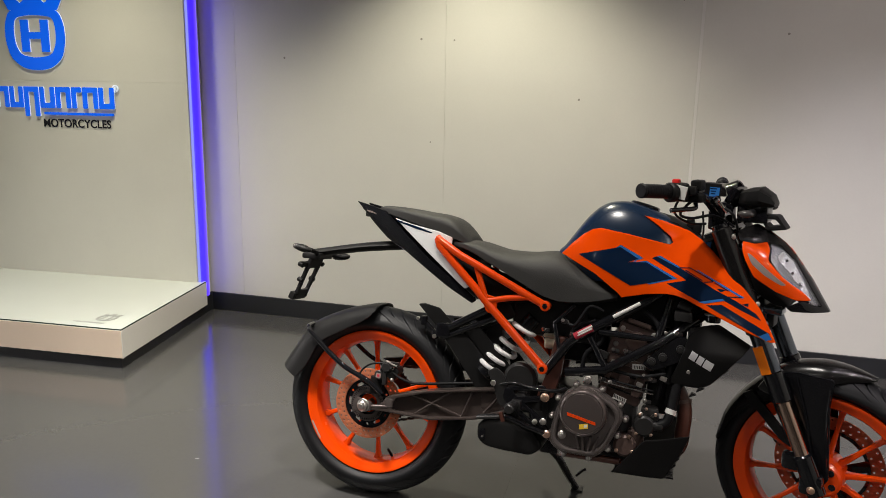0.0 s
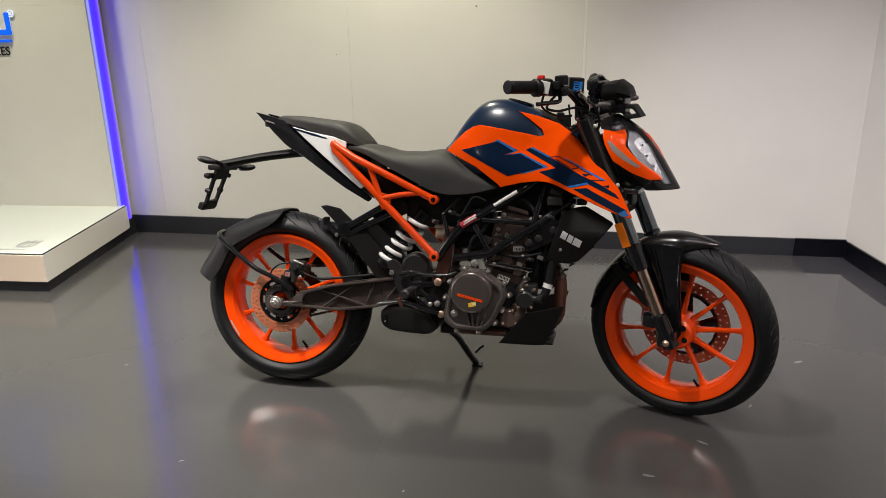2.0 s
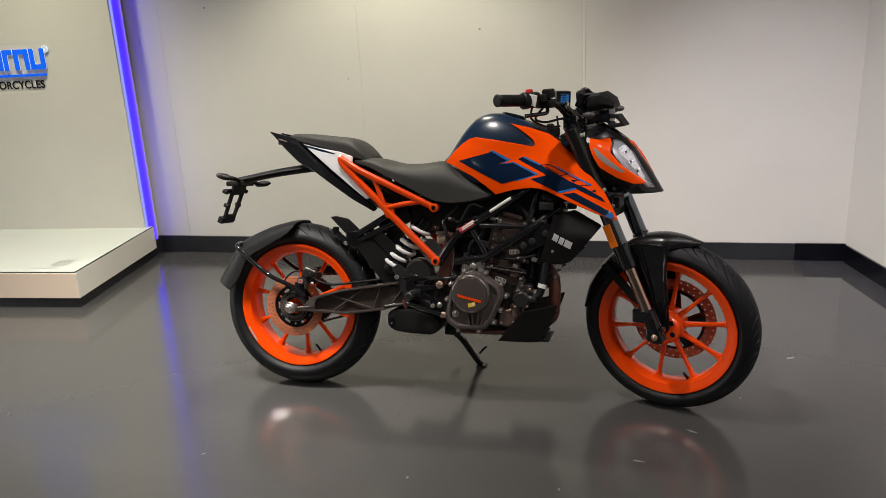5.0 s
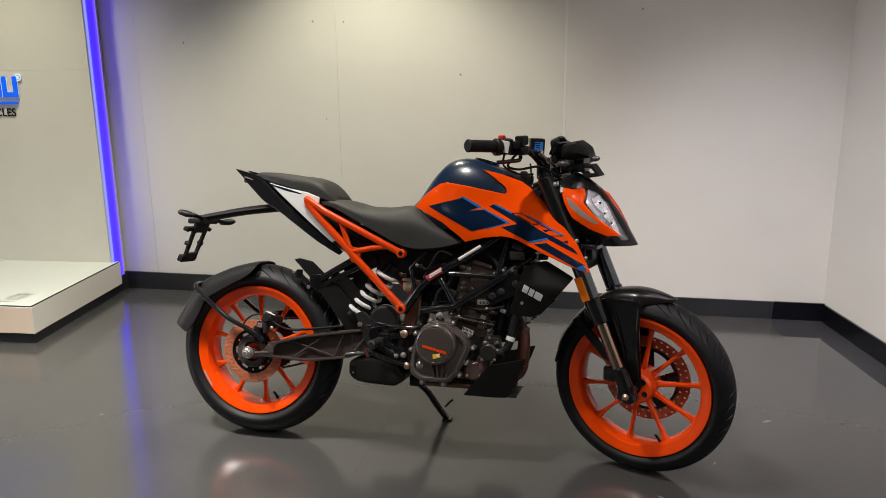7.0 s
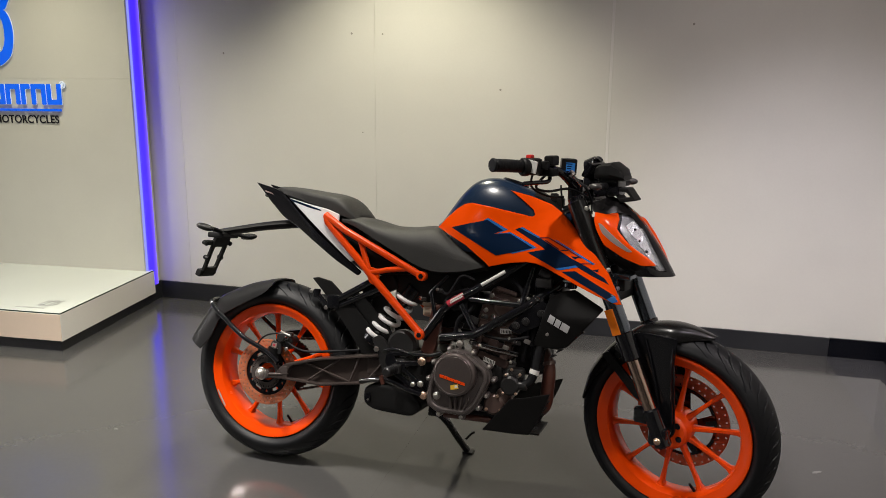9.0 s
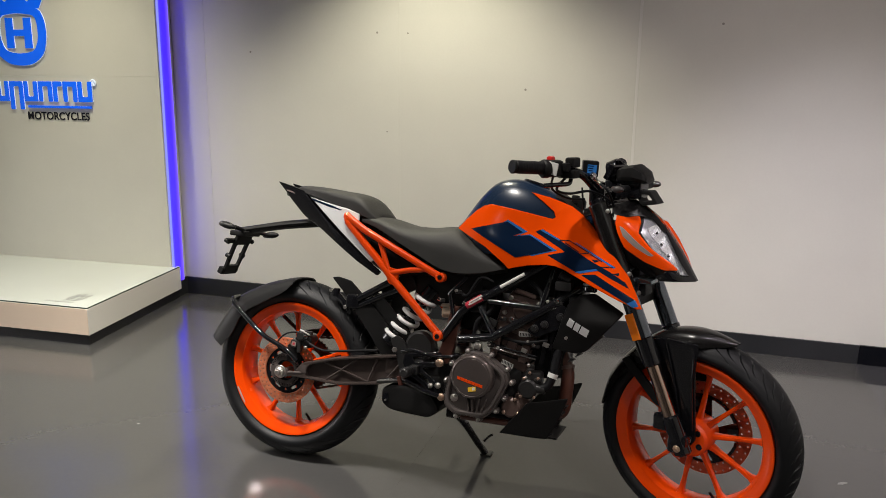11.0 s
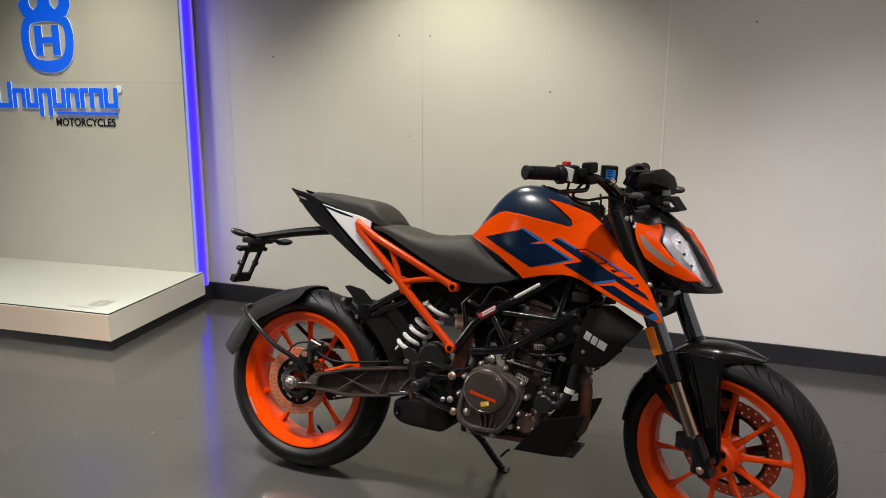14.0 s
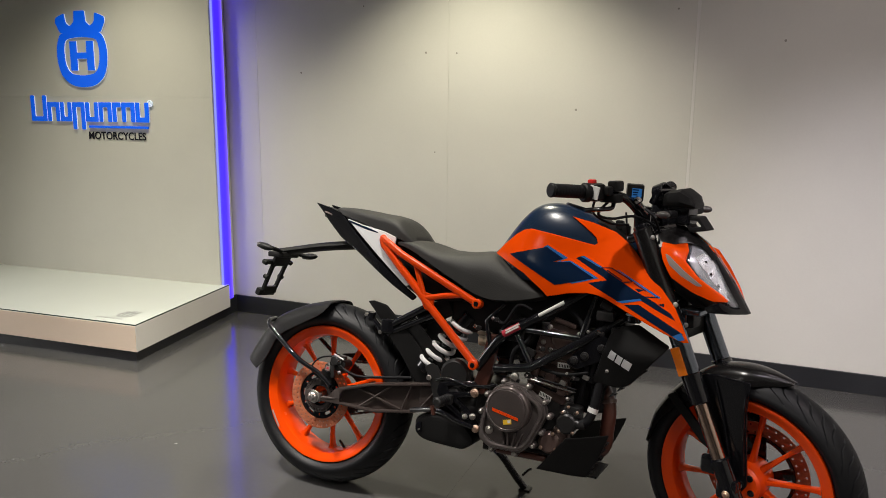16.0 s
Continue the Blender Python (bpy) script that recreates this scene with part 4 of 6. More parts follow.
for t in range(13):
    u = -0.09 + 0.43 * t / 12
    hw, top, low = interp(u, [(-0.09, 0.03), (0.05, 0.06), (0.34, 0.1)]), interp(u, [(-0.09, 0.963), (0.05, 0.93), (0.2, 0.89), (0.34, 0.84)]), interp(u, [(-0.09, 0.945), (0.0, 0.87), (0.1, 0.81), (0.34, 0.68)])
    core_rows.append([(u, hw * math.copysign(abs(math.cos(a)) ** 0.5, math.cos(a)), (top + low) / 2 + (top - low) / 2 * math.copysign(abs(math.sin(a)) ** 0.5, math.sin(a))) for a in [k * math.tau / 20 for k in range(20)]])
fitted("tail_core", skin(core_rows, True), BLACK_PLASTIC, bike)
light = box((0.05, 0.06, 0.018), (-0.055, 0.0, 0.93), 0.006)
fitted("tail_light", light, CLEAR_GREY, bike, "slim smoked tail light")
both("tail_light_wing", shell(rounded([(-0.064, 0.943), (-0.05, 0.942), (-0.026, 0.934), (-0.023, 0.929), (-0.042, 0.934), (-0.058, 0.938)], 0.003, 2), lambda u, w: tail_side(u, w) - 0.0015, 0.003, 0.008, 0.001), PALE_DECAL, bike, "pale tail light insert")


def cushion(stations, n=22, power=0.55):
    """A padded seat: (u, half width, top, edge height, crown) stations."""
    rows = []
    for u, hw, top, low, crown in stations:
        row = []
        for k in range(n + 1):
            a = math.pi * k / n
            c, s = math.cos(a), math.sin(a)
            row.append((u, -hw * math.copysign(abs(c) ** 0.72, c), low + (top - low) * s ** power + crown * (s ** 3 - 1)))
        row += [(u, hw * 0.7, low - 0.012), (u, -hw * 0.7, low - 0.012)]
        rows.append(row)
    return rows


def stations(tables, u0, u1, n):
    out = []
    for k in range(n + 1):
        u = u0 + (u1 - u0) * k / n
        out.append((u, *[interp(u, t) for t in tables]))
    return out


pil = stations(([(-0.03, 0.045), (0.05, 0.085), (0.2, 0.1), (0.27, 0.105), (0.315, 0.092)], [(-0.03, 0.95), (0.0, 0.962), (0.06, 0.961), (0.16, 0.951), (0.225, 0.943), (0.258, 0.93), (0.29, 0.9), (0.315, 0.868)], [(-0.03, 0.945), (0.06, 0.928), (0.18, 0.897), (0.315, 0.858)], [(-0.03, 0.0), (0.315, 0.004)]), -0.03, 0.315, 26)
pil[0] = (pil[0][0], 0.03, pil[0][3] + 0.003, pil[0][3], 0.0)
fitted("pillion_seat", skin(cushion(pil, power=0.4), True), SEAT_VINYL, bike, "charcoal vinyl pillion seat pad")
rid = stations(([(0.262, 0.1), (0.36, 0.125), (0.47, 0.137), (0.6, 0.132), (0.7, 0.128), (0.775, 0.118)], [(0.262, 0.872), (0.33, 0.868), (0.44, 0.847), (0.51, 0.848), (0.575, 0.856), (0.6, 0.853), (0.645, 0.832), (0.775, 0.75)], [(0.262, 0.852), (0.31, 0.842), (0.39, 0.808), (0.49, 0.76), (0.565, 0.724), (0.625, 0.713), (0.7, 0.718), (0.775, 0.735)], [(0.262, 0.002), (0.5, 0.006), (0.775, 0.0)]), 0.262, 0.775, 36)
fitted("rider_seat", skin(cushion(rid, power=0.5), True), SEAT_VINYL, bike, "charcoal textured vinyl rider seat")

# -- subframe and trellis frame
def tubes(name, runs, mat, label="", group_parent=bike, smooth=False):
    made = []
    for pts, r in runs:
        for side in (1, -1):
            bm = tube([(u, side * v, w) for u, v, w in pts], r, 14, smooth)
            made.append(fitted(name, bm, mat, group_parent, label))
    return made


sub = tubes("subframe_tube", [
    ([(0.212, -0.115, 0.868), (0.225, -0.122, 0.86), (0.29, -0.128, 0.822), (0.39, -0.132, 0.776), (0.57, -0.125, 0.69)], 0.0118),
    ([(0.214, -0.117, 0.866), (0.222, -0.12, 0.845), (0.306, -0.122, 0.762), (0.365, -0.122, 0.706), (0.41, -0.122, 0.66), (0.575, -0.118, 0.502)], 0.0128),
    ([(0.345, -0.124, 0.795), (0.386, -0.122, 0.685)], 0.0095),
    ([(0.382, -0.122, 0.686), (0.46, -0.125, 0.703), (0.525, -0.126, 0.712)], 0.0095),
], TUBE_ORANGE, "orange welded subframe tube")
for u, w in ((0.57, 0.69), (0.576, 0.501)):
    for side in (-1, 1):
        lug = fitted("subframe_lug", rod((u, side * 0.108, w), (u, side * 0.14, w), 0.0158, bevel=0.003), TUBE_ORANGE, bike)
        fitted("lug_bolt", rod((u, side * 0.139, w), (u, side * 0.142, w), 0.0085, sides=6, bevel=0.002), BLACK_GLOSS, lug)
gusset = side_plate([rounded([(0.36, 0.712), (0.42, 0.7), (0.42, 0.645), (0.39, 0.652)], 0.008)], -0.122, 0.012, 0.002)
both("subframe_gusset", gusset, TUBE_ORANGE, bike)
infill = shell(rounded([(0.29, 0.8), (0.4, 0.762), (0.56, 0.69), (0.5, 0.69), (0.39, 0.676), (0.33, 0.74)], 0.008, 2), lambda u, w: -0.1, 0.006, 0.02, 0.003)
both("under_seat_panel", infill, BLACK_PLASTIC, bike, "black plastic panel under the seat")

frame_tubes = tubes("frame_tube", [
    ([(0.58, -0.11, 0.49), (0.645, -0.12, 0.585), (0.672, -0.122, 0.61), (0.845, -0.125, 0.722), (0.98, -0.08, 0.82)], 0.0145),
    ([(0.735, -0.128, 0.63), (0.9, -0.13, 0.626)], 0.009),
    ([(0.645, -0.125, 0.5), (0.757, -0.13, 0.52), (0.91, -0.13, 0.62), (1.02, -0.09, 0.705), (1.08, -0.04, 0.76)], 0.0135),
    ([(0.708, -0.126, 0.612), (0.762, -0.13, 0.525)], 0.0095),
    ([(0.9, -0.12, 0.62), (0.93, -0.1, 0.76)], 0.011),
    ([(0.655, -0.11, 0.7), (0.6, -0.11, 0.64), (0.62, -0.115, 0.56)], 0.008),
], BLACK_GLOSS, "glossy black trellis frame tube")
fitted("label_wrap", tube([(0.772, -0.1362, 0.679), (0.845, -0.137, 0.7265)], 0.0058, 12, False), LABEL_WHITE, frame_tubes[0], "white paper label wrapped on the tube")
red_wrap = fitted("warning_label", tube([(0.665, -0.128, 0.608), (0.715, -0.129, 0.6405)], 0.0118, 14, False), LABEL_RED, frame_tubes[0], "red warning label wrapped on the tube")
for k in range(2):
    strip = tube([(0.672, -0.126, 0.616 + 0.007 * k), (0.712, -0.127, 0.642 + 0.007 * k)], 0.0032, 8, False)
    strip.transform(Matrix.Translation((0.002, -0.0115, -0.003)))
    fitted("label_line", strip, LABEL_WHITE, red_wrap)
both("pivot_plate", side_plate([rounded([(0.605, 0.6), (0.64, 0.6), (0.628, 0.48), (0.61, 0.41), (0.56, 0.41), (0.58, 0.47)], 0.01)], -0.09, 0.03, 0.004), RED_BROWN, bike, "red-brown frame pivot plate")

# -- rear shock absorber
shock_top, shock_low = Vector((0.532, -0.065, 0.648)), Vector((0.385, -0.072, 0.452))
shock = fitted("shock_absorber", joined(rod(shock_low, shock_top, 0.017, bevel=0.002), rod(shock_top - (shock_top - shock_low) * 0.22, shock_top, 0.03, bevel=0.004), rod(shock_low, shock_low + (shock_top - shock_low) * 0.1, 0.034, bevel=0.004)), BLACK_GLOSS, bike, "rear shock absorber with a white coil spring")
axis = (shock_top - shock_low).normalized()
one, two = axis.orthogonal().normalized(), axis.cross(axis.orthogonal().normalized())
coil = [shock_low + axis * (0.014 + 0.19 * k / 144) + 0.034 * (math.cos(k * math.tau / 24) * one + math.sin(k * math.tau / 24) * two) for k in range(145)]
fitted("coil_spring", tube(coil, 0.0074, 10, False), SPRING_WHITE, shock, "white coated coil spring")

# -- inner mudguard between the wheel and the shock
rows = fender_shell([(0.448, 0.368), (0.421, 0.433), (0.384, 0.469), (0.339, 0.519), (0.3, 0.555)], lambda t: 0.092, lambda t: 0.075)
fitted("inner_mudguard", thicken(skin(rows), 0.004), BLACK_PLASTIC, bike, "black inner mudguard ahead of the rear wheel")
both("mudguard_side", shell(rounded([(0.225, 0.6), (0.262, 0.6), (0.318, 0.572), (0.368, 0.52), (0.41, 0.466), (0.442, 0.43), (0.462, 0.368), (0.4, 0.36), (0.35, 0.42), (0.3, 0.486), (0.25, 0.545)], 0.01, 2), lambda u, w: -0.082, 0.005, 0.014, 0.004), BLACK_PLASTIC, bike, "black mudguard side wall")
flap = shell(rounded([(0.142, 0.648), (0.165, 0.652), (0.215, 0.642), (0.262, 0.6), (0.262, 0.57), (0.24, 0.548), (0.2, 0.59)], 0.005, 2), lambda u, w: -0.055, 0.008, 0.014, 0.003)
flap_part = fitted("splash_flap", flap, BLACK_PLASTIC, bike, "black splash flap")
fitted("flap_bracket", joined(tube([(0.16, -0.066, 0.605), (0.2, -0.068, 0.57), (0.22, -0.068, 0.545)], 0.009), box((0.02, 0.02, 0.03), (0.172, -0.068, 0.598), 0.004)), BLACK_GLOSS, flap_part)
fitted("flap_screw", rod((0.15, -0.064, 0.603), (0.15, -0.074, 0.603), 0.006, bevel=0.001), STEEL, flap_part)
fitted("flap_screw", rod((0.212, -0.07, 0.552), (0.212, -0.08, 0.552), 0.007, bevel=0.001), STEEL, flap_part)
fitted("mudguard_stay", joined(rod((0.225, -0.07, 0.565), (0.395, -0.1, 0.662), 0.0125), rod((0.24, -0.07, 0.55), (0.42, -0.1, 0.637), 0.0105), box((0.05, 0.03, 0.05), (0.242, -0.075, 0.575), 0.01)), BLACK_GLOSS, bike, "black tube mudguard stay")
fitted("rear_wiring_box", joined(box((0.13, 0.05, 0.062), (0.405, -0.06, 0.64), 0.01, Matrix.Translation((0.4, 0, 0.64)) @ Matrix.Rotation(radians(-26), 4, "Y") @ Matrix.Translation((-0.4, 0, -0.64))), box((0.05, 0.05, 0.07), (0.408, -0.055, 0.585), 0.006)), BLACK_PLASTIC, bike)
fitted("brake_fluid_bottle", joined(box((0.04, 0.04, 0.035), (0.588, -0.075, 0.575), 0.008), box((0.044, 0.044, 0.012), (0.588, -0.075, 0.598), 0.004)), FLUID, bike, "beige translucent brake fluid bottle")
fitted("airbox", box((0.24, 0.16, 0.14), (0.58, 0.0, 0.66), 0.02), BLACK_PLASTIC, bike, "black air box under the seat")
fitted("pulley_cover", rod((0.505, -0.105, 0.455), (0.505, -0.06, 0.455), 0.052, bevel=0.01, sides=32), DARK_CAST, bike, "round dark swing pivot cover")

# -- engine
engine = fitted("engine", joined(box((0.27, 0.2, 0.17), (0.72, 0.01, 0.35), 0.03), box((0.1, 0.16, 0.12), (0.62, 0.0, 0.39), 0.02), box((0.2, 0.12, 0.05), (0.76, 0.0, 0.27), 0.012)), DARK_CAST, bike, "single-cylinder engine in bronze and dark cast alloy")
case_line = [(0.65, 0.443), (0.681, 0.464), (0.711, 0.473), (0.752, 0.462), (0.815, 0.42), (0.824, 0.387), (0.803, 0.338), (0.782, 0.293), (0.752, 0.262), (0.65, 0.262), (0.614, 0.287), (0.616, 0.334), (0.63, 0.4)]
case_bolts = ((0.681, 0.467), (0.758, 0.463), (0.812, 0.425), (0.829, 0.385), (0.809, 0.334), (0.786, 0.291), (0.733, 0.256), (0.658, 0.257), (0.609, 0.308), (0.616, 0.365), (0.63, 0.42))
fitted("pivot_housing", joined(box((0.1, 0.17, 0.11), (0.545, 0.01, 0.4), 0.02), box((0.07, 0.15, 0.07), (0.57, 0.0, 0.335), 0.015)), DARK_CAST, engine, "dark cast swingarm pivot housing")
cover = fitted("clutch_case", joined(side_plate([rounded(case_line, 0.016)], -0.125, 0.03, 0.005), *[rod((u, -0.105, w), (u, -0.134, w), 0.0095, bevel=0.002) for u, w in case_bolts]), CASE_GREY, engine, "bronze coated clutch case")
lip, well = ([(0.716 + (u - 0.716) * k, 0.366 + (w - 0.366) * k) for u, w in case_line] for k in (0.93, 0.8))
fitted("case_lip", side_plate([rounded(lip, 0.02), rounded(well, 0.02)], -0.1435, 0.018, 0.0055), CASE_GREY, cover)
dome = turned([(0.0005, -0.173), (0.04, -0.1727), (0.0565, -0.172), (0.058, -0.1705), (0.0595, -0.172), (0.0635, -0.171), (0.0675, -0.167), (0.07, -0.161), (0.071, -0.15), (0.071, -0.13), (0.0005, -0.13)], 72)
dome.transform(Matrix.Translation((0.709, 0, 0.393)))
disc = fitted("clutch_cover", dome, BRONZE, cover, "round domed bronze clutch cover")
mark = [(-0.042, 0.013), (0.041, -0.0055), (0.042, -0.0145), (-0.041, 0.0035)]
fitted("orange_mark", side_plate([[(0.707 + a, 0.379 + b) for a, b in mark]], -0.1735, 0.0012), TUBE_ORANGE, disc, "slim orange lettering bar")
for k in range(6):
    u = 0.707 - 0.03 + 0.0115 * k
    fitted("mark_slot", side_plate([[(u, 0.3865 - 0.0026 * k), (u + 0.0014, 0.3862 - 0.0026 * k), (u + 0.0014, 0.3825 - 0.0026 * k), (u, 0.3828 - 0.0026 * k)]], -0.1742, 0.0006), BRONZE, disc)
fitted("yellow_sticker", side_plate([[(0.702, 0.361), (0.727, 0.367), (0.729, 0.353), (0.704, 0.347)]], -0.1735, 0.0008), LABEL_YELLOW, disc, "yellow and black warning sticker")
fitted("sticker_patch", side_plate([[(0.716, 0.362), (0.725, 0.364), (0.726, 0.356), (0.717, 0.354)]], -0.1741, 0.0006), LABEL_WHITE, disc)
for u in (0.7, 0.715, 0.733, 0.75):
    fitted("cooling_rib", box((0.006, 0.02, 0.045), (u, -0.147, 0.305), 0.002, Matrix.Translation((u, 0, 0.302)) @ Matrix.Rotation(radians((u - 0.71) * 700 - 8), 4, "Y") @ Matrix.Translation((-u, 0, -0.302))), BRONZE, cover)
for u, w in case_bolts:
    bolt("case_bolt", u, -0.132, w, 0.0062, 0.01, cover, STEEL)
bolt("oil_plug", 0.652, -0.141, 0.317, 0.0125, 0.012, cover, STEEL, label="steel oil filler plug")
bolt("oil_filler", 0.713, -0.12, 0.487, 0.0115, 0.02, cover, STEEL)

tilt = Matrix.Translation((0.8, 0, 0.44)) @ Matrix.Rotation(radians(14), 4, "Y")
block = box((0.13, 0.17, 0.12), (0.0, 0.0, 0.045), 0.014)
block.transform(tilt)
cyl = fitted("cylinder", block, BROWN_CAST, engine, "brown cast cylinder block")
head = joined(box((0.15, 0.2, 0.075), (0.0, 0, 0.142), 0.014), box((0.12, 0.18, 0.06), (-0.005, 0, 0.2), 0.022))
head.transform(tilt)
cyl_head = fitted("cylinder_head", head, BROWN_CAST, engine, "brown cast cylinder head cover")
for k in range(3):
    fin = box((0.136, 0.176, 0.006), (0.0, 0, 0.02 + 0.024 * k), 0.002)
    fin.transform(tilt)
    fitted("cylinder_rib", fin, BLACK_PLASTIC, cyl)
for x, z in ((-0.055, 0.15), (0.0, 0.16), (0.05, 0.145), (-0.05, 0.2), (0.04, 0.21)):
    q = tilt @ Vector((x, -0.1, z))
    bolt("head_bolt", q.x, -0.099, q.z, 0.008, 0.008, cyl_head, STEEL)
for x, z, wide, high in ((-0.045, 0.105, 0.04, 0.03), (0.01, 0.11, 0.05, 0.022), (0.05, 0.175, 0.03, 0.05), (-0.02, 0.19, 0.05, 0.02), (-0.05, 0.04, 0.022, 0.07), (0.045, 0.05, 0.026, 0.06), (0.0, 0.05, 0.03, 0.04), (-0.01, 0.228, 0.07, 0.014)):
    boss = box((wide, 0.014, high), (x, -0.1, z), 0.004)
    boss.transform(tilt)
    fitted("head_boss", boss, BROWN_CAST, cyl_head, "raised cast boss")
hang = fitted("engine_hanger", side_plate([rounded([(0.862, 0.552), (0.895, 0.535), (0.985, 0.58), (1.002, 0.63), (0.962, 0.645), (0.905, 0.602)], 0.01)], -0.128, 0.008, 0.002), BLACK_GLOSS, bike, "black engine hanger plate")
for u, w in ((0.888, 0.562), (0.918, 0.578), (0.965, 0.606)):
    fitted("hanger_bolt", joined(rod((u, -0.13, w), (u, -0.138, w), 0.0125, sides=20, bevel=0.003), rod((u, -0.137, w), (u, -0.143, w), 0.0075, sides=6, bevel=0.001)), DARK_CAST, hang)
knobs = rod((0.84, -0.095, 0.61), (0.84, -0.112, 0.61), 0.03, bevel=0.006, sides=28)
fitted("cam_cap", knobs, BROWN_CAST, cyl_head)
for pts, mat_, lab in (([(0.79, 0.453), (0.827, 0.44), (0.823, 0.426), (0.786, 0.439)], LABEL_WHITE, "white bar code label"), ([(0.835, 0.546), (0.872, 0.548), (0.873, 0.532), (0.836, 0.53)], LABEL_WHITE, "white print label")):
    tag = fitted("paper_label", side_plate([pts], -0.112, 0.0012), mat_, engine, lab)
    u0, w0 = pts[3]
    for k in range(7):
        f = k / 7
        fitted("label_bar", side_plate([[(u0 + 0.004 + 0.034 * f, w0 + 0.003 - 0.012 * f * (1 if w0 < 0.5 else 0)), (u0 + 0.0065 + 0.034 * f, w0 + 0.003 - 0.012 * f * (1 if w0 < 0.5 else 0)), (u0 + 0.0065 + 0.034 * f, w0 + 0.012 - 0.012 * f * (1 if w0 < 0.5 else 0)), (u0 + 0.004 + 0.034 * f, w0 + 0.012 - 0.012 * f * (1 if w0 < 0.5 else 0))]], -0.1128, 0.0006), INK, tag)
pump = fitted("water_pump", joined(rod((0.882, -0.075, 0.374), (0.882, -0.14, 0.374), 0.03, bevel=0.006, sides=28), box((0.05, 0.05, 0.055), (0.895, -0.1, 0.4), 0.01), rod((0.882, -0.125, 0.378), (0.935, -0.125, 0.378), 0.014, bevel=0.003)), DARK_CAST, engine, "dark cast water pump")
for u, w in ((0.862, 0.35), (0.903, 0.352), (0.868, 0.406), (0.912, 0.412), (0.885, 0.425)):
    bolt("pump_bolt", u, -0.132, w, 0.0048, 0.007, pump, GOLD)
fitted("starter_cap", joined(rod((0.832, -0.08, 0.306), (0.832, -0.125, 0.306), 0.033, bevel=0.008, sides=28), box((0.05, 0.04, 0.05), (0.86, -0.09, 0.33), 0.01)), BROWN_CAST, engine)
for u, w in ((0.842, 0.335), (0.81, 0.29), (0.855, 0.292)):
    bolt("cap_bolt", u, -0.12, w, 0.006, 0.008, engine, GOLD)
fitted("coolant_hose", tube([(0.915, -0.125, 0.378), (0.94, -0.122, 0.39), (0.953, -0.115, 0.425), (0.962, -0.105, 0.49), (0.98, -0.1, 0.53)], 0.0135, 16), SOFT_RUBBER, bike, "black rubber coolant hose")
fitted("hose_clip", tube([(0.9505, -0.1165, 0.416), (0.954, -0.1145, 0.43)], 0.0155, 16, False), LABEL_WHITE, bike, "steel hose clip")
fitted("exhaust_header", tube([(0.905, -0.02, 0.54), (0.955, -0.055, 0.5), (0.988, -0.068, 0.44), (0.99, -0.07, 0.37), (0.975, -0.06, 0.3), (0.88, -0.04, 0.26), (0.7, -0.02, 0.25)], 0.021, 18), RED_BROWN, bike, "heat-browned exhaust header pipe")
fitted("header_collar", tube([(0.986, -0.068, 0.452), (0.989, -0.07, 0.442)], 0.0235, 18, False), BROWN_CAST, bike)
for pts, r, m_ in (([(0.65, -0.12, 0.45), (0.62, -0.13, 0.44), (0.56, -0.135, 0.438), (0.49, -0.125, 0.445), (0.44, -0.11, 0.43)], 0.006, BLACK_GLOSS), ([(0.62, -0.1, 0.66), (0.66, -0.12, 0.64), (0.7, -0.12, 0.7), (0.74, -0.11, 0.69)], 0.005, SOFT_RUBBER), ([(0.74, -0.11, 0.5), (0.8, -0.125, 0.49), (0.9, -0.12, 0.475)], 0.0028, SOFT_RUBBER), ([(0.86, -0.1, 0.7), (0.9, -0.11, 0.66), (0.92, -0.105, 0.55), (0.91, -0.1, 0.45)], 0.007, SOFT_RUBBER), ([(0.95, -0.09, 0.72), (0.955, -0.1, 0.62), (0.935, -0.1, 0.5)], 0.012, SOFT_RUBBER)):
    fitted("hose", tube(pts, r), m_, bike, "thin hose along the engine")
fitted("throttle_body", joined(rod((0.72, -0.03, 0.6), (0.66, -0.03, 0.62), 0.03, bevel=0.004), box((0.06, 0.08, 0.05), (0.69, -0.05, 0.61), 0.008)), DARK_CAST, bike)
fitted("under_tank_box", joined(box((0.4, 0.17, 0.12), (0.82, 0.01, 0.715), 0.02), box((0.17, 0.13, 0.14), (0.67, 0.02, 0.59), 0.02)), BLACK_PLASTIC, bike, "black plastic box under the tank")
fitted("radiator_fan_shroud", joined(box((0.05, 0.18, 0.3), (0.955, 0.0, 0.56), 0.015), box((0.07, 0.16, 0.14), (0.915, 0.01, 0.47), 0.015)), BLACK_PLASTIC, bike, "black radiator fan shroud")
for u, w, r in ((0.93, 0.6, 0.012), (0.915, 0.575, 0.01), (0.955, 0.655, 0.011), (0.945, 0.63, 0.007)):
    bolt("frame_bolt", u, -0.098, w, r, 0.012, bike, BLACK_GLOSS)
for pts, r in (([(0.6, -0.1, 0.52), (0.64, -0.115, 0.56), (0.66, -0.11, 0.63), (0.72, -0.1, 0.66)], 0.006), ([(0.69, -0.11, 0.49), (0.7, -0.12, 0.56), (0.74, -0.115, 0.6), (0.75, -0.1, 0.66)], 0.007), ([(0.79, -0.115, 0.52), (0.86, -0.13, 0.515), (0.93, -0.12, 0.53)], 0.005)):
    fitted("wiring_loom", tube(pts, r), SOFT_RUBBER, bike, "black wiring loom")
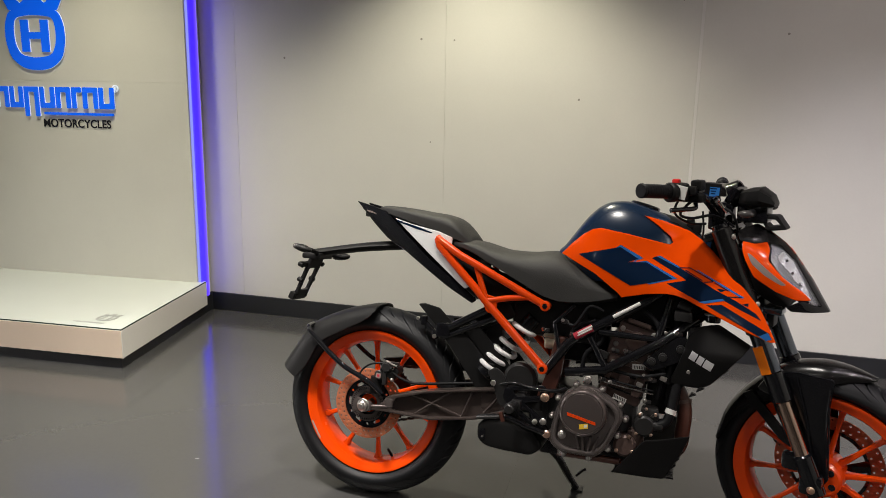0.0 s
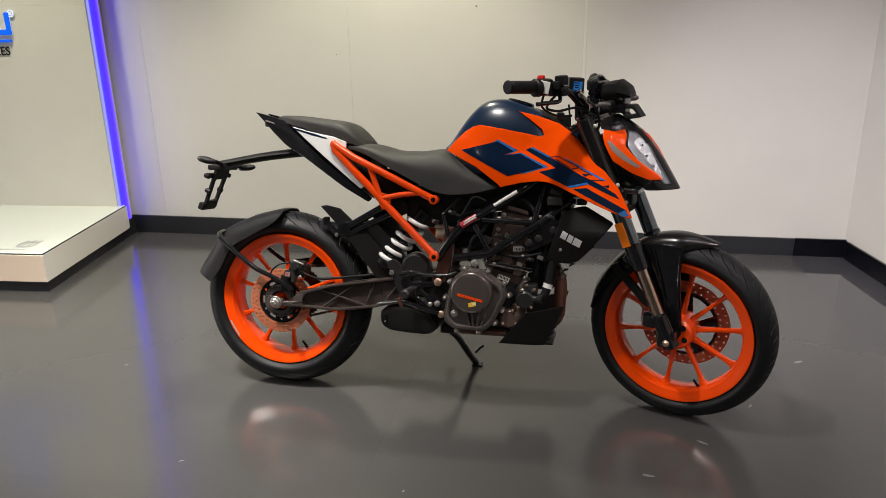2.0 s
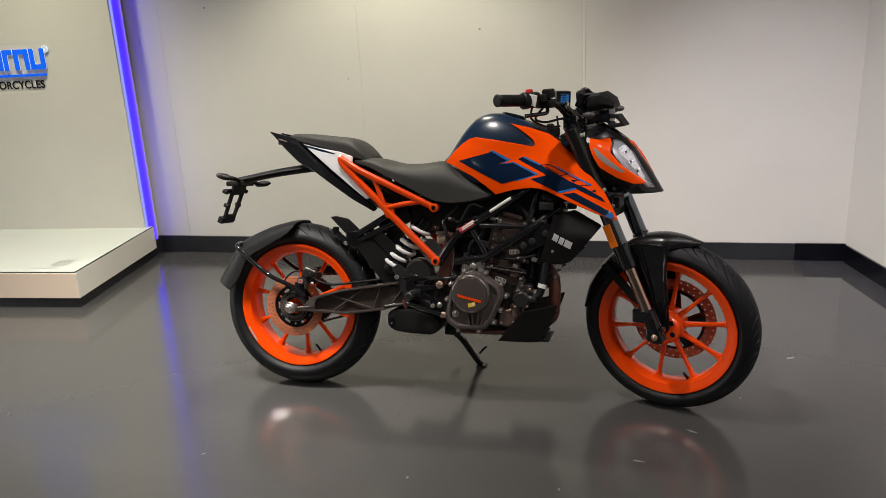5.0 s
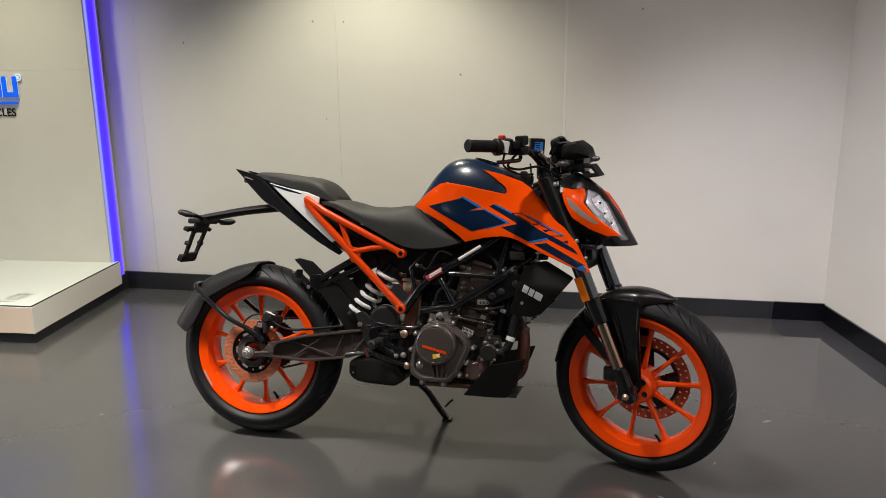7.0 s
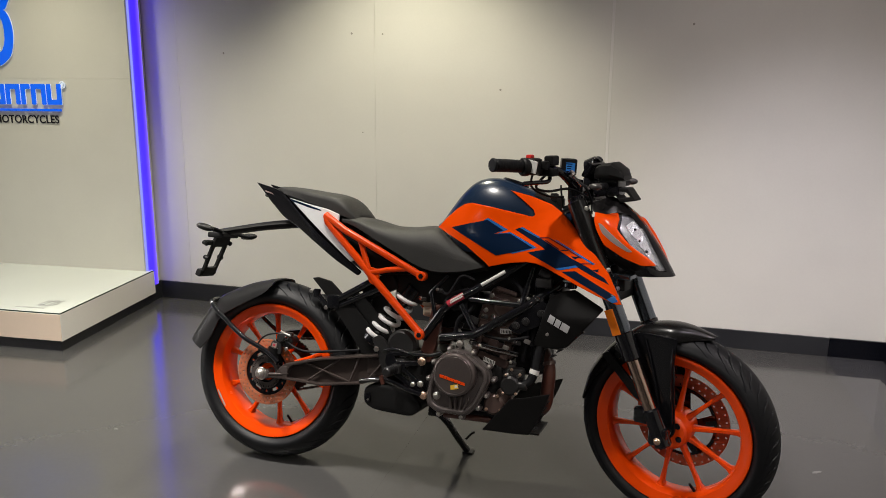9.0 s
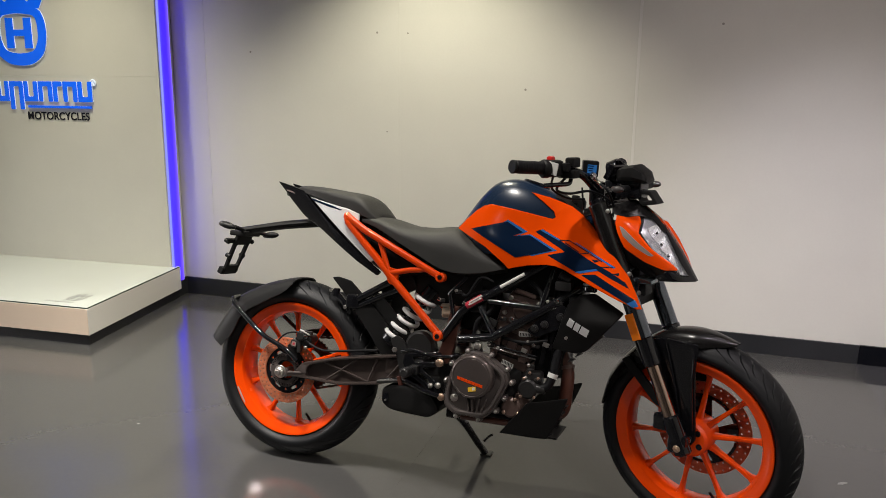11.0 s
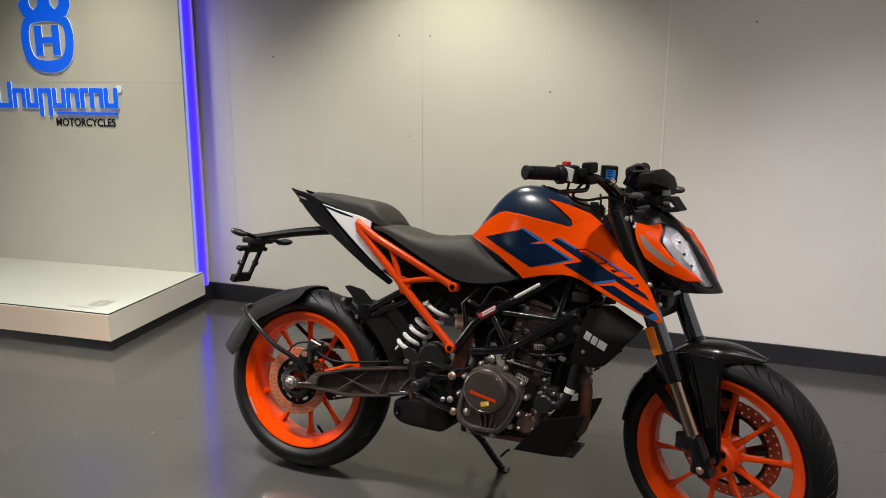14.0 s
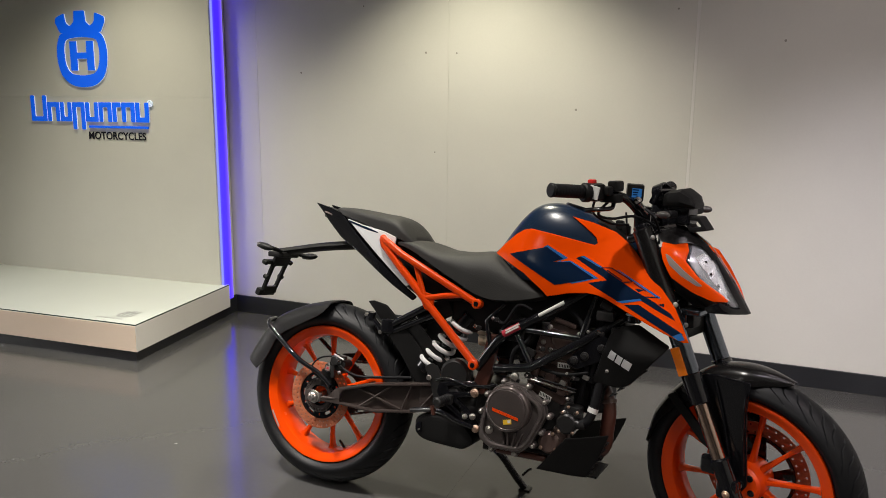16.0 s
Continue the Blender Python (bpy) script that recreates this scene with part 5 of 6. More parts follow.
for u, v, w, s in ((0.75, -0.115, 0.565, 0.02), (0.785, -0.12, 0.545, 0.014), (0.86, -0.125, 0.49, 0.012), (0.7, -0.1, 0.545, 0.016), (0.925, -0.12, 0.515, 0.013)):
    fitted("connector", box((s * 1.5, 0.014, s), (u, v, w), 0.002, Matrix.Translation((u, 0, w)) @ Matrix.Rotation(radians(18), 4, "Y") @ Matrix.Translation((-u, 0, -w))), STEEL if s < 0.015 else DARK_CAST, bike, "small cable connector")
fitted("clutch_cable", tube([(0.76, -0.13, 0.487), (0.83, -0.132, 0.478), (0.9, -0.128, 0.468)], 0.0028), CHROME, bike, "bright cable along the engine")
fitted("coil_pack", joined(box((0.05, 0.05, 0.03), (0.965, -0.11, 0.7), 0.006), rod((0.95, -0.12, 0.735), (0.985, -0.12, 0.72), 0.012, bevel=0.003)), DARK_CAST, bike)

# -- small bright fasteners round the engine, some real bolts, others added as glints
for u, w, r in ((0.779, 0.584, 0.006), (0.814, 0.583, 0.008), (0.835, 0.574, 0.006), (0.747, 0.496, 0.006), (0.777, 0.489, 0.005), (0.709, 0.477, 0.01), (0.95, 0.651, 0.007), (0.921, 0.649, 0.005), (0.889, 0.511, 0.006), (0.87, 0.519, 0.005), (0.879, 0.447, 0.0055), (0.872, 0.407, 0.0055), (0.905, 0.406, 0.006), (0.626, 0.653, 0.005), (0.656, 0.616, 0.006), (0.571, 0.621, 0.006)):
    bolt("bolt_or_glint", u, -0.126, w, r, 0.008, bike, CHROME if r > 0.0055 else STEEL)
    fitted("glint_bracket", box((0.022, 0.01, 0.012), (u + 0.006, -0.122, w - 0.004), 0.003), DARK_CAST, bike, "dark bracket added behind a bright bolt or glint")

# -- radiator with its shrouds
fitted("radiator", box((0.03, 0.2, 0.14), (1.0, -0.03, 0.6), 0.006), DARK_CAST, bike, "black radiator core")
rad_line = [(0.985, 0.652), (1.015, 0.678), (1.062, 0.688), (1.152, 0.636), (1.104, 0.578), (1.078, 0.545), (1.05, 0.512), (1.022, 0.5), (0.938, 0.502), (0.962, 0.568)]
rad_side = lambda u, w: -(0.158 - 1.5 * (u - 1.04) ** 2 - 0.35 * abs(w - 0.6))
rs_r = fitted("radiator_shroud", shell(rounded(rad_line, 0.008, 2), rad_side, 0.005, 0.014, 0.004), BLACK_PLASTIC, bike, "matt black radiator side shroud")
for k in range(5):
    fin = shell([(1.085 - 0.02 * k, 0.566 - 0.02 * k), (1.098 - 0.02 * k, 0.562 - 0.02 * k), (1.076 - 0.02 * k, 0.543 - 0.018 * k)], lambda u, w: -0.128, 0.02, 0.01, 0.001)
    fitted("shroud_fin", fin, BLACK_PLASTIC, rs_r)
for k, wide in enumerate((0.017, 0.015, 0.023)):
    a = [0.0, 0.0205, 0.0385][k]
    block = [(0.9955 + a, 0.6095 - a * 0.52), (0.9955 + a + wide, 0.6095 - (a + wide) * 0.52), (0.9865 + a + wide, 0.587 - (a + wide) * 0.52), (0.9865 + a, 0.587 - a * 0.52)]
    fitted("white_mark", shell(block, lambda u, w: -(0.1592 - 1.5 * (u - 1.04) ** 2 - 0.35 * abs(w - 0.6)), 0.001, 0.01, 0.0004), WHITE_PAINT, rs_r, "white slanted maker's mark block")
fitted("shroud_screw", rod((0.99, -0.15, 0.548), (0.99, -0.158, 0.548), 0.005, bevel=0.001), STEEL, rs_r)
fitted("cap_ring", turned_ring((1.045, -0.115, 0.7125), 0.0215, 0.003), ALLOY, bike, "bright rim of the radiator cap")
fitted("radiator_cap", joined(rod((1.045, -0.115, 0.69), (1.045, -0.115, 0.712), 0.021, sides=24, bevel=0.004), rod((1.045, -0.115, 0.71), (1.045, -0.115, 0.718), 0.011, bevel=0.002)), BLACK_GLOSS, bike, "round black radiator cap")

# -- belly pan, muffler, pegs, stand
belly_line = [(0.797, 0.22), (0.84, 0.275), (0.885, 0.334), (0.935, 0.345), (1.01, 0.366), (0.998, 0.33), (0.985, 0.298), (0.968, 0.262), (0.948, 0.222), (0.9, 0.219)]
bp_r, bp_l = both("belly_pan", shell(rounded(belly_line, 0.005, 2), lambda u, w: -(0.1 + 0.30 * (w - 0.22) + 0.15 * (1.0 - u) * 0.5), 0.005, 0.014, 0.004), BLACK_PLASTIC, bike, "matt black belly pan side")
for k in range(5):
    tooth = shell([(0.994 - 0.008 * k, 0.335 - 0.021 * k), (1.004 - 0.008 * k, 0.333 - 0.021 * k), (0.991 - 0.009 * k, 0.318 - 0.021 * k)], lambda u, w: -0.115, 0.03, 0.01, 0.001)
    fitted("belly_tooth", tooth, BLACK_PLASTIC, bp_r)
fitted("belly_floor", box((0.17, 0.17, 0.006), (0.89, 0, 0.222), 0.002), BLACK_PLASTIC, bp_r)
fitted("skid_tube", tube([(0.66, -0.08, 0.245), (0.82, -0.085, 0.248)], 0.011, 12, False), RED_BROWN, bike, "brown lower frame rail")
muf_line = [(0.383, 0.3), (0.41, 0.318), (0.455, 0.326), (0.555, 0.307), (0.596, 0.258), (0.556, 0.226), (0.46, 0.229), (0.412, 0.234), (0.384, 0.254)]
muf = fitted("muffler", side_plate([rounded(muf_line, 0.018)], 0.0, 0.22, 0.012), BLACK_PLASTIC, bike, "black under-slung muffler box")
fitted("muffler_slot", side_plate([rounded([(0.392, 0.284), (0.41, 0.292), (0.413, 0.258), (0.394, 0.256)], 0.005)], -0.1115, 0.003, 0.0006), BLACK_GLOSS, muf)
fitted("muffler_slot", side_plate([rounded([(0.4, 0.268), (0.407, 0.27), (0.406, 0.263), (0.4, 0.262)], 0.002)], -0.1135, 0.002), STEEL, muf)

hanger = [(0.467, 0.43), (0.5, 0.438), (0.586, 0.452), (0.604, 0.43), (0.59, 0.405), (0.53, 0.392), (0.575, 0.36), (0.612, 0.318), (0.598, 0.3), (0.545, 0.333), (0.485, 0.368), (0.462, 0.4)]
hole = [(0.495, 0.424), (0.575, 0.435), (0.575, 0.418), (0.505, 0.408)]
hole2 = [(0.495, 0.38), (0.54, 0.372), (0.58, 0.326), (0.55, 0.345)]
plate_r = fitted("peg_hanger", side_plate([rounded(hanger, 0.008), rounded(hole, 0.005), rounded(hole2, 0.005)], -0.128, 0.014, 0.003), BLACK_GLOSS, bike, "black alloy foot peg hanger")
for u, w, r in ((0.592, 0.418, 0.0135), (0.605, 0.31, 0.012), (0.592, 0.345, 0.01), (0.567, 0.341, 0.008)):
    bolt("hanger_bolt", u, -0.134, w, r, 0.012, plate_r, GOLD if r > 0.0125 or u > 0.6 else STEEL)
heel = shell(rounded([(0.405, 0.47), (0.43, 0.485), (0.455, 0.47), (0.49, 0.4), (0.47, 0.36), (0.445, 0.375), (0.43, 0.42)], 0.008, 2), lambda u, w: -0.118, 0.008, 0.014, 0.003)
heel_part = fitted("heel_guard", heel, DARK_CAST, bike, "dark alloy heel guard")
fitted("heel_screw", rod((0.428, -0.122, 0.438), (0.428, -0.13, 0.438), 0.009, sides=6, bevel=0.001), STEEL, heel_part)
peg = fitted("foot_peg", joined(rod((0.505, -0.14, 0.385), (0.498, -0.21, 0.383), 0.0125, 0.0145, bevel=0.004), box((0.03, 0.02, 0.03), (0.508, -0.142, 0.385), 0.005)), DARK_CAST, bike, "ribbed dark foot peg")
for k in range(5):
    fitted("peg_rib", rod((0.503 - 0.0015 * k, -0.152 - 0.012 * k, 0.3845), (0.5028 - 0.0015 * k, -0.158 - 0.012 * k, 0.3845), 0.0152, bevel=0.002), SOFT_RUBBER, peg)
fitted("left_foot_peg", rod((0.505, 0.13, 0.385), (0.497, 0.225, 0.383), 0.016, bevel=0.004), DARK_CAST, bike)
pedal = fitted("brake_pedal", tube([(0.6, -0.14, 0.312), (0.55, -0.15, 0.325), (0.48, -0.16, 0.348), (0.4, -0.165, 0.338)], 0.0075), BLACK_GLOSS, bike, "black brake pedal lever")
fitted("pedal_tip", joined(tube([(0.465, -0.172, 0.348), (0.395, -0.172, 0.336)], 0.006, 10, False)), DARK_CAST, pedal)
fitted("pedal_clip", box((0.012, 0.012, 0.03), (0.474, -0.176, 0.35), 0.003, Matrix.Translation((0.474, 0, 0.35)) @ Matrix.Rotation(radians(-20), 4, "Y") @ Matrix.Translation((-0.474, 0, -0.35))), RED_BROWN, pedal)
stand = fitted("side_stand", joined(tube([(0.585, 0.1, 0.2), (0.615, 0.125, 0.165), (0.645, 0.19, 0.09), (0.666, 0.23, 0.045)], 0.0125), tube([(0.668, 0.2, 0.095), (0.69, 0.19, 0.12), (0.7, 0.19, 0.125)], 0.0045)), BLACK_GLOSS, bike, "black steel side stand, folded out")
foot = box((0.04, 0.034, 0.008), (0, 0, 0), 0.003)
foot.transform(Matrix.Translation((0.67, 0.236, 0.0395)) @ Matrix.Rotation(radians(11), 4, "X"))
fitted("stand_foot", foot, DARK_CAST, stand, "worn dark stand foot")
fitted("stand_bracket", box((0.06, 0.03, 0.05), (0.585, 0.09, 0.215), 0.006), BLACK_GLOSS, stand)

# -- tank and shrouds
TANK_TOP = [(0.585, 0.855), (0.612, 0.892), (0.648, 0.948), (0.678, 0.986), (0.714, 1.016), (0.761, 1.026), (0.81, 1.022), (0.85, 1.008), (0.9, 0.988), (0.96, 0.96), (1.03, 0.925)]
TANK_HALF = [(0.585, 0.055), (0.63, 0.082), (0.7, 0.108), (0.8, 0.122), (0.9, 0.115), (1.03, 0.07)]
TANK_LOW = [(0.57, 0.79), (0.7, 0.78), (1.03, 0.76)]


def lerp(x, table):
    if x <= table[0][0]:
        return table[0][1]
    for (a, p), (b, q) in zip(table, table[1:]):
        if x <= b:
            return p + (q - p) * (x - a) / (b - a)
    return table[-1][1]


rows = []
for k in range(47):
    u = 0.587 + 0.443 * k / 46
    top = sum(lerp(u + d, TANK_TOP) for d in (-0.02, -0.01, 0, 0.01, 0.02)) / 5
    hw, low = interp(u, TANK_HALF), interp(u, TANK_LOW)
    row = []
    for j in range(41):
        a = math.pi * j / 40
        c, s = math.cos(a), math.sin(a)
        row.append((u, -hw * math.copysign(abs(c) ** 0.62, c), low + (top - low) * abs(s) ** 0.72))
    rows.append(row)
tank = fitted("fuel_tank", skin(rows, True), NAVY, bike, "satin navy fuel tank")
cap = rod((0.0, 0, 0), (0, 0, 0.012), 0.045, sides=36, bevel=0.004)
cap.transform(Matrix.Translation((0.83, 0.0, 1.008)) @ Matrix.Rotation(radians(14), 4, "Y"))
fitted("filler_cap", cap, BLACK_GLOSS, tank, "black flush filler cap")


def tank_side(u, w):
    top = sum(lerp(u + d, TANK_TOP) for d in (-0.02, -0.01, 0, 0.01, 0.02)) / 5
    hw, low = interp(u, TANK_HALF), interp(u, TANK_LOW)
    t = max(0.0, min(1.0, (w - low) / max(top - low, 0.01)))
    s = t ** (1 / 0.72)
    return hw * math.sqrt(max(0.0, 1 - s * s)) ** 0.62


def shroud_side(u, w):
    wide = interp(u, [(0.58, 0.085), (0.7, 0.132), (0.84, 0.152), (1.0, 0.17), (1.1, 0.184), (1.2, 0.19)])
    ridge = 0.835 - 0.34 * max(0.0, u - 0.7)
    h = w - ridge
    lean = 0.3 * (math.sqrt(h * h + 0.0009) + h) / 2 + 0.12 * (math.sqrt(h * h + 0.0009) - h) / 2
    body, skin_out = wide - lean - 0.6 * h * h, tank_side(u, w) + 0.007
    return -0.5 * (body + skin_out + math.sqrt((body - skin_out) ** 2 + 0.0001))


flare = lambda line: [(u, w + 0.25 * max(0.0, interp(u, [(0.84, 0.0), (1.0, 0.018), (1.2, 0.04)]))) for u, w in line]
orange_line = [(0.6, 0.852), (0.61, 0.862), (0.63, 0.885), (0.663, 0.915), (0.69, 0.931), (0.714, 0.936), (0.785, 0.925), (0.859, 0.911), (0.912, 0.9), (0.92, 0.906), (0.913, 0.922), (0.875, 0.953), (0.834, 0.982), (0.896, 0.967), (0.965, 0.942), (1.0, 0.917), (1.032, 0.886), (1.104, 0.804), (1.16, 0.737), (1.185, 0.69), (1.204, 0.65), (1.19, 0.648), (1.131, 0.67), (1.041, 0.711), (0.968, 0.747), (0.94, 0.756), (0.913, 0.759), (0.858, 0.754), (0.79, 0.738), (0.775, 0.752), (0.708, 0.8)]
sh_r, sh_l = both("tank_shroud", shell(flare(orange_line), shroud_side, 0.006, 0.011, 0.004), ORANGE, bike, "glossy orange tank shroud with navy graphics")


analytic_shading(sh_r, shroud_side)
analytic_shading(sh_l, shroud_side)


def decal(line, mat, lift, lab, parent=sh_r, step=0.009):
    ob = fitted("decal", shell(line, lambda u, w: shroud_side(u, w) - lift, 0.0004, step, 0.0), mat, parent, lab)
    analytic_shading(ob, shroud_side)
    return ob


for lines, mat_, lift, lab in (
    ([(0.763, 0.882), (0.776, 0.89), (0.843, 0.857), (0.807, 0.841), (0.852, 0.85), (0.94, 0.807), (0.866, 0.784), (0.854, 0.787), (0.91, 0.804), (0.82, 0.847)], DECAL_BLUE, 0.0007, "blue outline of the graphic"),
    ([(0.654, 0.854), (0.775, 0.884), (0.829, 0.854), (0.8, 0.842), (0.851, 0.846), (0.927, 0.806), (0.866, 0.788), (0.813, 0.775)], DECAL_NAVY, 0.0012, "navy graphic film"),
    ([(0.866, 0.859), (0.881, 0.866), (0.945, 0.838), (1.042, 0.785), (1.1, 0.759), (1.15, 0.731), (1.165, 0.713), (1.11, 0.737), (1.063, 0.76), (1.004, 0.748), (0.912, 0.791), (0.964, 0.804), (0.954, 0.811)], DECAL_NAVY, 0.0007, "navy graphic film"),
    ([(0.88, 0.865), (0.888, 0.868), (0.944, 0.841), (0.943, 0.836)], DECAL_BLUE, 0.0012, "blue line of the graphic"),
    ([(0.999, 0.748), (1.063, 0.763), (1.069, 0.758), (1.017, 0.745)], DECAL_BLUE, 0.0012, "blue line of the graphic"),
    ([(1.021, 0.741), (1.062, 0.746), (1.188, 0.681), (1.166, 0.669)], DECAL_NAVY, 0.0007, "navy graphic film"),
    ([(1.16, 0.672), (1.182, 0.684), (1.194, 0.667), (1.178, 0.662)], DECAL_BLUE, 0.0012, "blue tip of the graphic"),
    ([(0.988, 0.836), (0.995, 0.835), (1.119, 0.771), (1.112, 0.768)], DECAL_BLUE, 0.0007, "blue line of the graphic"),
    ([(1.045, 0.789), (1.072, 0.788), (1.057, 0.78)], DECAL_NAVY, 0.0007, "navy corner of a number"),
    ([(1.112, 0.752), (1.13, 0.757), (1.13, 0.747)], DECAL_NAVY, 0.0007, "navy corner of a number"),
):
    decal(lines, mat_, lift, lab)
# outlined number strokes along the slanted edge
for a, b in (((0.943, 0.838), (0.972, 0.84)), ((0.972, 0.84), (1.036, 0.808)), ((1.036, 0.807), (1.011, 0.803)), ((0.96, 0.833), (1.007, 0.807)), ((1.076, 0.769), (1.112, 0.771)), ((1.04, 0.804), (1.077, 0.785))):
    a, b = Vector(a), Vector(b)
    off_line = (b - a).orthogonal().normalized() * 0.0013
    decal([tuple(a + off_line), tuple(b + off_line), tuple(b - off_line), tuple(a - off_line)], DECAL_NAVY, 0.0012, "thin navy number stroke", step=0.012)

fitted("tank_front_cover", skin([[(u, y * hw, top - 0.02 * abs(y) ** 2) for y in (-1, -0.6, 0, 0.6, 1)] + [(u, hw * 0.9, top - 0.12), (u, -hw * 0.9, top - 0.12)] for u, hw, top in ((0.86, 0.06, 1.003), (0.93, 0.07, 0.985), (0.99, 0.075, 0.945), (1.04, 0.06, 0.9))], True), BLACK_PLASTIC, bike, "black plastic tank front cover")
for u, w in ((0.965, 0.968), (0.985, 0.955)):
    fitted("ignition_lug", box((0.025, 0.03, 0.03), (u, -0.03, w), 0.006), BLACK_PLASTIC, bike)

# -- steering: forks, clamps, fender
axis_at = lambda w: 1.457 - 0.4663 * w
fork = lambda w: 1.372 - 0.425 * (w - 0.293)
head_tube = fitted("head_tube", rod((axis_at(0.7), 0, 0.7), (axis_at(0.93), 0, 0.93), 0.035, bevel=0.006, sides=24), BLACK_GLOSS, bike, "black steering head")
for side in (-1, 1):
    y = side * 0.098
    leg = fitted("fork_tube", rod((fork(0.535), y, 0.535), (fork(0.965), y, 0.965), 0.0255, bevel=0.003, sides=28), FORK_COAT, bike, "dark blue-grey upside-down fork outer tube", True)
    fitted("fork_sleeve", rod((fork(0.725), y, 0.725), (fork(0.975), y, 0.975), 0.029, bevel=0.004, sides=28), FENDER_BLACK, leg, "black upper fork sleeve", True)
    fitted("fork_collar", rod((fork(0.51), y, 0.51), (fork(0.59), y, 0.59), 0.0285, bevel=0.004, sides=28), BLACK_GLOSS, leg, "", True)
    fitted("stanchion", rod((fork(0.34), y, 0.34), (fork(0.52), y, 0.52), 0.0205, sides=28), STANCHION, leg, "polished copper-toned stanchion", True)
    fitted("axle_clamp", joined(rod((fork(0.262), y, 0.262), (fork(0.372), y, 0.372), 0.026, bevel=0.006, sides=24), box((0.06, 0.04, 0.06), (fork(0.293) - 0.004, y, 0.293), 0.012), box((0.05, 0.03, 0.05), (fork(0.35) - 0.035, y * 0.95, 0.345), 0.01)), BLACK_GLOSS, leg, "black axle clamp", True)
    bolt("axle_bolt", fork(0.293), side * 0.118 if side < 0 else 0.13, 0.285, 0.011, 0.008, leg, GOLD, True)
    fitted("fork_cap", rod((fork(0.972), y, 0.972), (fork(0.986), y, 0.986), 0.024, bevel=0.003, sides=24), BLACK_GLOSS, leg, "", True)
amber_bar = box((0.027, 0.006, 0.08), (0, 0, 0), 0.002)
amber_bar.transform(Matrix.Translation((fork(0.622) - 0.008, -0.1265, 0.622)) @ Matrix.Rotation(radians(-22), 4, "Y"))
fitted("side_reflector", amber_bar, AMBER, bike, "amber side reflector on the fork", True)
for w, thick, name in ((0.775, 0.034, "lower_triple_clamp"), (0.955, 0.026, "upper_triple_clamp")):
    bm = box((0.075, 0.215, thick), (0, 0, 0), 0.01)
    bm.transform(Matrix.Translation((fork(w) - 0.02, 0, w)) @ Matrix.Rotation(radians(-24), 4, "Y"))
    clamp = fitted(name, bm, FORK_COAT if w < 0.9 else BLACK_GLOSS, bike, "dark alloy triple clamp", True)
    bolt("clamp_bolt", fork(w) + 0.03, -0.104, w, 0.007, 0.008, clamp, STEEL, True)
fitted("front_axle", rod((1.382, -0.1, 0.2955), (1.382, 0.1, 0.2955), 0.01), STEEL, bike, "", True)
fc_rows = fender_shell([(1.085, 0.338), (1.108, 0.425), (1.155, 0.5), (1.215, 0.56), (1.28, 0.602), (1.35, 0.618), (1.42, 0.614), (1.492, 0.594)], lambda t: interp(t, [(0, 0.05), (0.3, 0.062), (0.75, 0.062), (1.0, 0.012)]), lambda t: interp(t, [(0, 0.015), (0.25, 0.045), (0.6, 0.062), (0.85, 0.04), (1.0, 0.006)]))
ff = fitted("front_fender", thicken(skin(fc_rows), 0.0035), FENDER_BLACK, bike, "glossy black front fender with a pointed tip", True)
for side in (-1, 1):
    cheek = shell(rounded([(1.2, 0.52), (1.235, 0.575), (1.3, 0.59), (1.4, 0.585), (1.392, 0.508), (1.4, 0.37), (1.405, 0.3), (1.385, 0.27), (1.36, 0.3), (1.34, 0.34), (1.315, 0.42), (1.27, 0.5)], 0.01, 2), lambda u, w, s=side: s * 0.066, 0.006, 0.016, 0.003)
    fitted("fender_cheek", cheek, BLACK_GLOSS, ff, "black fender side stay", True)
# thin ridges added to catch the lamps where the cheek edges shine
for pts in ([(1.305, -0.071, 0.575), (1.335, -0.073, 0.47), (1.362, -0.073, 0.34)], [(1.39, -0.07, 0.56), (1.388, -0.072, 0.47), (1.396, -0.072, 0.33)]):
    fitted("cheek_glint_ridge", tube(pts, 0.0035, 8), BLACK_GLOSS, ff, "", True)
hose_guide = tube([(1.255, -0.06, 0.5), (1.29, -0.075, 0.44), (1.31, -0.08, 0.395)], 0.014, 10)
fitted("fender_strut", hose_guide, BLACK_PLASTIC, ff, "", True)
strut = shell(rounded([(1.165, 0.5), (1.19, 0.515), (1.29, 0.41), (1.305, 0.37), (1.275, 0.385)], 0.005, 2), lambda u, w: -0.07, 0.008, 0.014, 0.002)
fitted("fender_arm", strut, BLACK_PLASTIC, ff, "", True)
fitted("front_caliper", joined(box((0.11, 0.05, 0.05), (1.27, 0.085, 0.36), 0.012, Matrix.Translation((1.27, 0, 0.36)) @ Matrix.Rotation(radians(-60), 4, "Y") @ Matrix.Translation((-1.27, 0, -0.36)))), DARK_CAST, bike, "dark front brake caliper", True)

clamp_arm = joined(box((0.06, 0.05, 0.018), (1.226, -0.055, 0.752), 0.005), box((0.022, 0.035, 0.045), (1.206, -0.06, 0.732), 0.005), rod((1.2, -0.078, 0.752), (1.2, -0.09, 0.752), 0.008, sides=12, bevel=0.002))
fitted("lamp_bracket_arm", clamp_arm, FORK_COAT, bike, "grey alloy bracket under the headlight", True)
guard = joined(box((0.05, 0.15, 0.12), (fork(0.72) - 0.015, 0.03, 0.72), 0.012), box((0.03, 0.05, 0.06), (fork(0.7) + 0.02, -0.045, 0.735), 0.006))
fitted("steering_cover", guard, BLACK_PLASTIC, bike, "black cover between the fork tubes", True)
